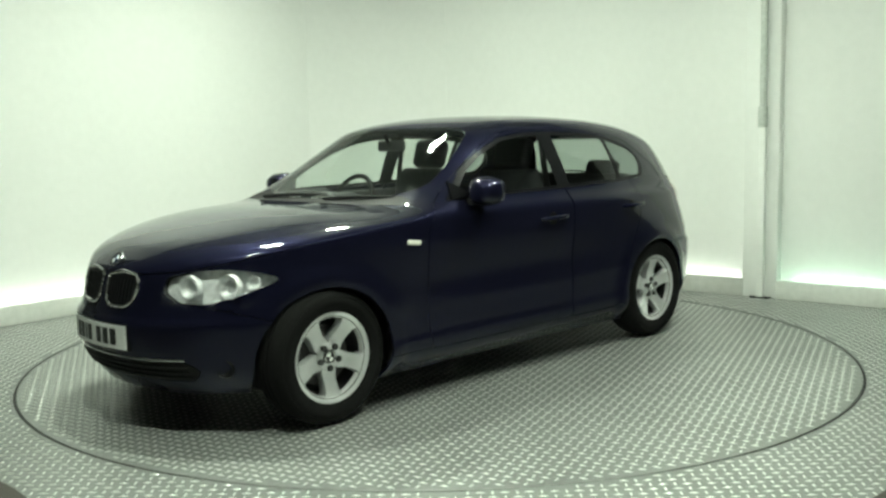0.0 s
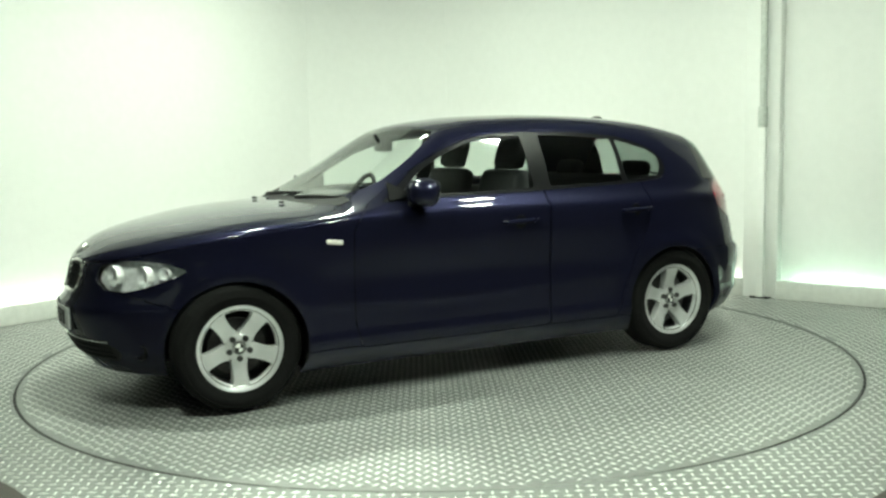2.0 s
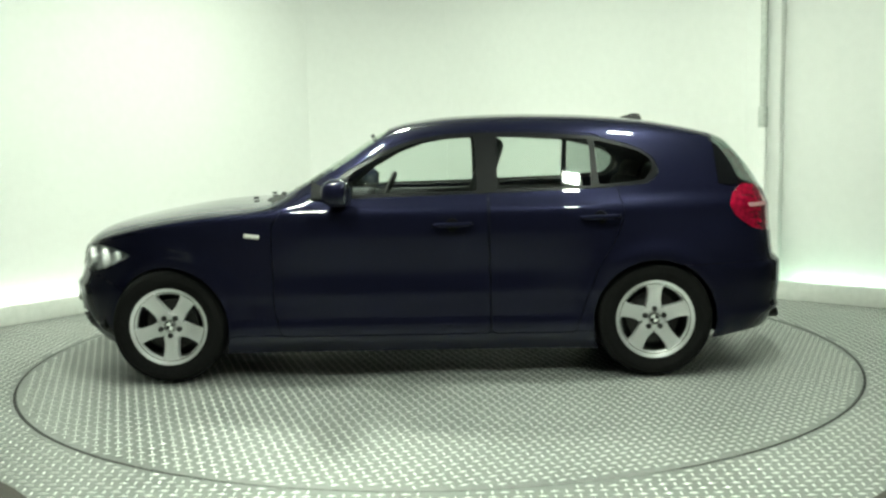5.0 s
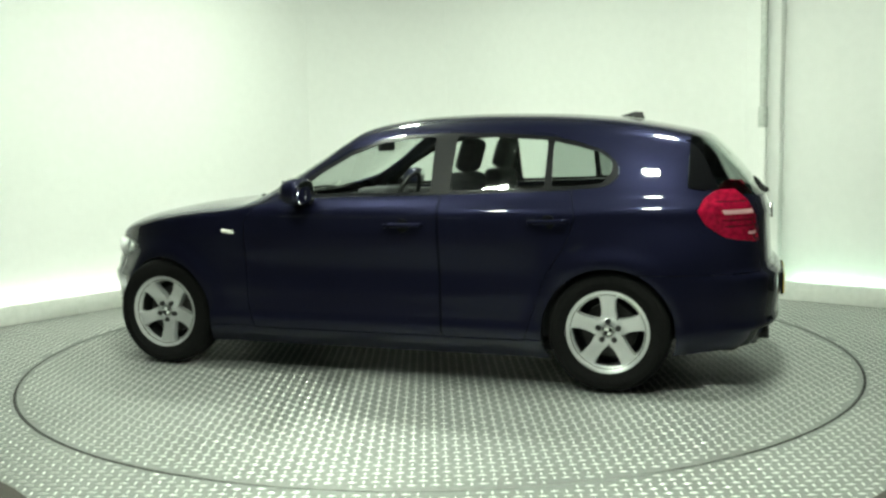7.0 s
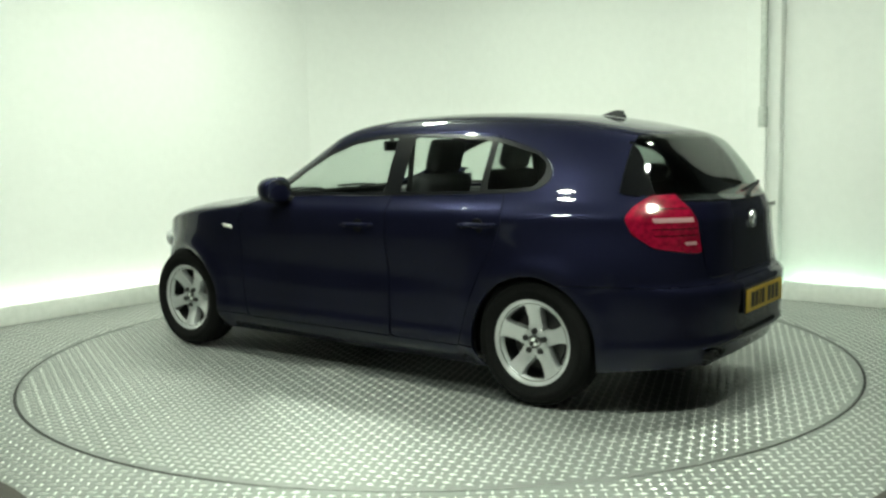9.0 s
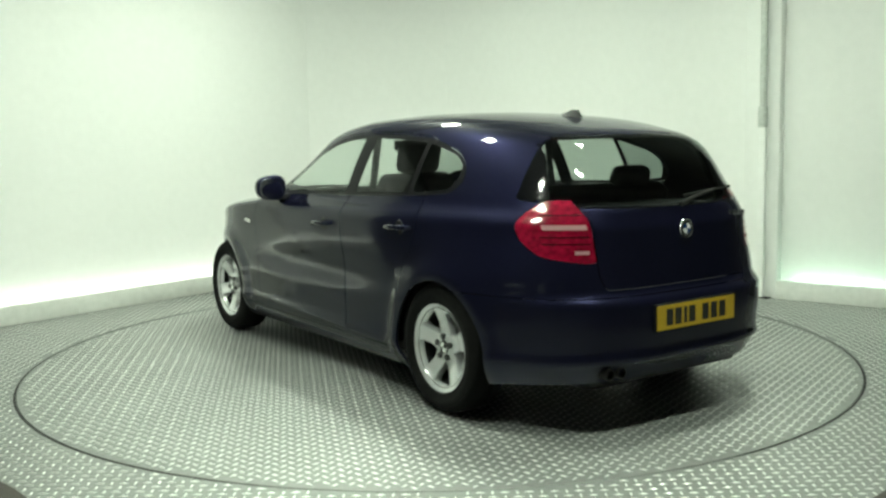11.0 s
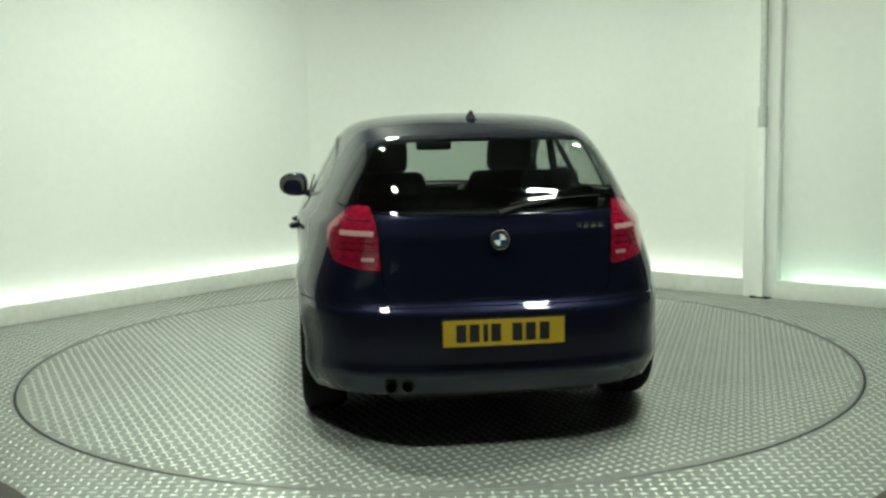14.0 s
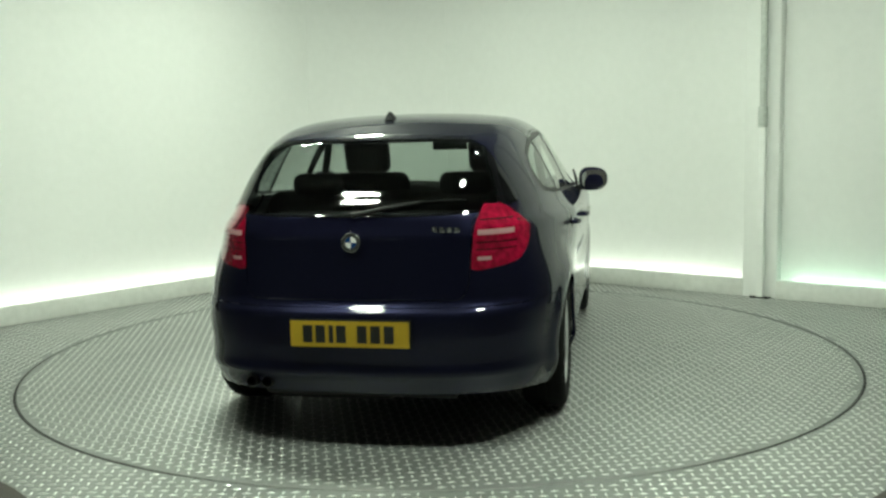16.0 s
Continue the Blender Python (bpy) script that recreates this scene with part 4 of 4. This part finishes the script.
def build_trim(car):
    # number plates and badges
    plate("rear_number_plate", car, facing(-2.175, 0, 0.507, 180), PLATE_Y, "yellow number plate with dark bars")
    plate("front_number_plate", car, facing(2.078, 0, 0.445, 0), PLATE_W, "white number plate with dark bars", 0.50)
    roundel(car, facing(-2.108, 0, 0.883, 180, 3), 0.043)
    roundel(car, facing(1.945, 0, 0.774, 0, 40), 0.041)
    for k in range(4):
        part("model_letter", box((0.022, 0.022, 0.003), (-0.05 + 0.031 * k, 0, 0), 0.001), CHROME, car, "small chrome bar", at=facing(tail_point(0.40, 0.932) + 0.0 - 0.004, -0.40, 0.932, 180))
    # kidney grilles: chrome frame and upright slats
    for s in (1, -1):
        pts = [(nose_point(y, z) + 0.004, s * y, z) for y, z in KIDNEY]
        part("grille_frame", tube(pts + pts[:2], 0.009, 8), CHROME, car, "chrome kidney grille frame")
        for k in range(8):
            y = 0.055 + 0.025 * k
            part("grille_slat", tube([(nose_point(y, z) + 0.002, s * y, z) for z in (0.592, 0.63, 0.67, 0.712)], 0.004, 6), PLASTIC, car)
    # head lamps: twin round lamps and a bright brow behind the lens
    for s in (1, -1):
        for y, r in ((0.49, 0.052), (0.62, 0.055)):
            z = 0.675
            bm = lathe([(0.0, 0.0), (r * 0.55, 0.004), (r * 0.62, 0.012), (r * 0.9, 0.022), (r, 0.026), (r * 1.02, 0.018), (r * 1.0, -0.01)], 28, "Z")
            part("lamp_bowl", bm, REFLECTOR, car, "bright silver lamp bowl", at=facing(nose_point(y, z) - 0.034, s * y, z, s * 18))
        bm = lathe([(0.0, 0.0), (0.018, 0.002), (0.027, 0.010), (0.031, 0.012), (0.032, -0.012)], 20, "Z")
        part("indicator_bowl", bm, REFLECTOR, car, "bright silver indicator bowl", at=facing(nose_point(0.685, 0.69) - 0.020, s * 0.685, 0.69, s * 40))
        bm = lathe([(0.0, 0.0), (0.03, 0.002), (0.038, 0.010), (0.042, 0.004), (0.042, -0.02)], 24, "Z")
        part("fog_lamp", bm, TRIM, car, "small dark round fog lamp", at=facing(nose_point(0.615, 0.31) - 0.008, s * 0.615, 0.31, s * 36))
    pts = [(nose_point(y, 0.352) + 0.004, y, 0.352) for y in [-0.50 + 0.050 * k for k in range(21)]]
    part("intake_strip", tube(pts, 0.006, 6), CHROME, car, "thin bright intake strip")
    for z in (0.27, 0.295, 0.32):
        part("intake_bar", tube([(nose_point(y, z) + 0.004, y, z) for y in [-0.50 + 0.100 * k for k in range(11)]], 0.007, 6), PLASTIC, car)
    # tail lamps: pale band and rib lines
    for s in (1, -1):
        for z0, z1, y0, y1, mat, name in ((0.905, 0.926, 0.522, 0.660, WHITE_LENS, "reversing_band"), (0.800, 0.815, 0.522, 0.575, WHITE_LENS, "lower_reflector"),
                                          (0.842, 0.846, 0.515, 0.67, RIB, "lamp_rib"), (0.872, 0.876, 0.515, 0.67, RIB, "lamp_rib"), (0.965, 0.969, 0.525, 0.65, RIB, "lamp_rib")):
            bm = bmesh.new()
            rows = []
            for k in range(15):
                y = y0 + (y1 - y0) * k / 14
                row = []
                for z in (z0, (z0 + z1) / 2, z1):
                    row.append(bm.verts.new(on_skin((-3, s * y, z), (1, 0, 0), 0.003)))
                rows.append(row)
            for a, b in zip(rows, rows[1:]):
                for i in range(2):
                    bm.faces.new((a[i], b[i], b[i + 1], a[i + 1]))
            bmesh.ops.solidify(bm, geom=bm.faces[:], thickness=0.004)
            bmesh.ops.recalc_face_normals(bm, faces=bm.faces[:])
            part(name, bm, mat, car)
    # side repeaters, door handles, mirrors
    for s in (1, -1):
        y = side_y(0.84, 0.805)
        lamp = pillow((0.085, 0.014, 0.024), (0, 0, 0), 0.0065, Euler((0, radians(-6), 0)))
        part("side_repeater", lamp, REPEATER, car, "white side indicator", at=pose(0.84, s * (y + 0.002), 0.808, 0, 0, -s * 3))
        for x, z in ((-0.24, 0.855), (-1.03, 0.88)):
            y = side_y(x, z)
            grip = part("door_handle", tube([(x + 0.105, s * (y - 0.002), z - 0.004), (x + 0.095, s * (y + 0.022), z - 0.003), (x + 0.05, s * (y + 0.034), z), (x - 0.05, s * (y + 0.034), z + 0.002),
                                       (x - 0.095, s * (y + 0.022), z + 0.003), (x - 0.105, s * (y - 0.002), z + 0.004)], [0.010, 0.012, 0.0135, 0.0135, 0.012, 0.010], 10), PAINT, car, "navy door handle")
            # flat black disc on the door paints the shade of the handle hollow
            part("handle_recess", lathe([(0, 0.002), (0.036, 0.002), (0.038, -0.004), (0, -0.004)], 24, "Z"), TRIM, grip, at=facing(x, s * (y - 0.0005), z - 0.004, s * 90))
        door_mirror(car, s)
    # wipers, aerial, spoiler
    arm = part("rear_wiper", tube([on_skin((-3, y, z), (1, 0, 0), 0.012) for y, z in ((0.0, 0.992), (-0.12, 1.018), (-0.28, 1.042))], [0.013, 0.010, 0.007], 8), PLASTIC, car, "black rear wiper")
    part("wiper_blade", tube([on_skin((-3, y, z), (1, 0, 0), 0.007) for y, z in ((-0.06, 1.025), (-0.25, 1.042), (-0.36, 1.048), (-0.47, 1.050))], 0.007, 6), RUBBER, arm)
    for x0, y0, y1 in ((0.79, 0.10, 0.58), (0.80, -0.46, 0.02)):
        part("front_wiper", tube([(x0, y0, 0.998), (x0 - 0.03, (y0 + y1) / 2, 1.012), (x0 - 0.09, y1, 1.015)], [0.011, 0.009, 0.007], 8), PLASTIC, car, "black windscreen wiper")
    for y in (0.28, -0.28):
        part("washer_jet", pillow((0.03, 0.022, 0.012), (0.93, y, 0.984), 0.004), PLASTIC, car)
    fin = bmesh.new()
    base = [(-0.10, 0.030), (-0.04, 0.034), (0.06, 0.016), (0.10, 0.0)]
    prof = base + [(x, -y) for x, y in base[-2::-1]]
    low = [fin.verts.new((x, y, 0)) for x, y in prof]
    top = [fin.verts.new((-0.072 + (x + 0.1) * 0.30, y * 0.22, 0.052 - 0.10 * (x + 0.1) * 0.2)) for x, y in prof]
    for i in range(len(prof)):
        j = (i + 1) % len(prof)
        fin.faces.new((low[i], low[j], top[j], top[i]))
    fin.faces.new(top)
    bmesh.ops.recalc_face_normals(fin, faces=fin.faces[:])
    part("aerial_fin", fin, PLASTIC, car, "black roof aerial fin", at=pose(-1.34, 0, 1.412, 0, -8, 0) @ Matrix.Scale(0.72, 4))


def build_car():
    car = empty("car")
    build_skin(car)
    wheel = build_wheel(car)
    wheel.matrix_basis = pose(1.325, 0.742, 0.316)
    copy_part(wheel, pose(1.325, -0.742, 0.316, 0, 0, 180))
    copy_part(wheel, pose(-1.33, 0.748, 0.316, 0, 180, 0))
    copy_part(wheel, pose(-1.33, -0.748, 0.316, 0, 180, 180))
    build_cabin(car)
    build_underside(car)
    build_trim(car)
    return tagged(car, "dark navy blue metallic five-door hatchback on the turntable", "car")


# ---------------------------------------------------------------- build
build_room()
build_post()
build_ceiling_lamps()
build_floor()
turntable = build_turntable()
build_mats()
car = build_car()


def motions():
    spin, ride = [], []
    for k in range(17):
        a = THETA0 + SPIN * k
        m = pose(0, 0, 0, 0, 0, a)
        spin.append((float(k), m))
        ride.append((float(k), m @ pose(OFF_X, OFF_Y, 0.003)))
    walk(turntable, spin)
    walk(car, ride)


motions()
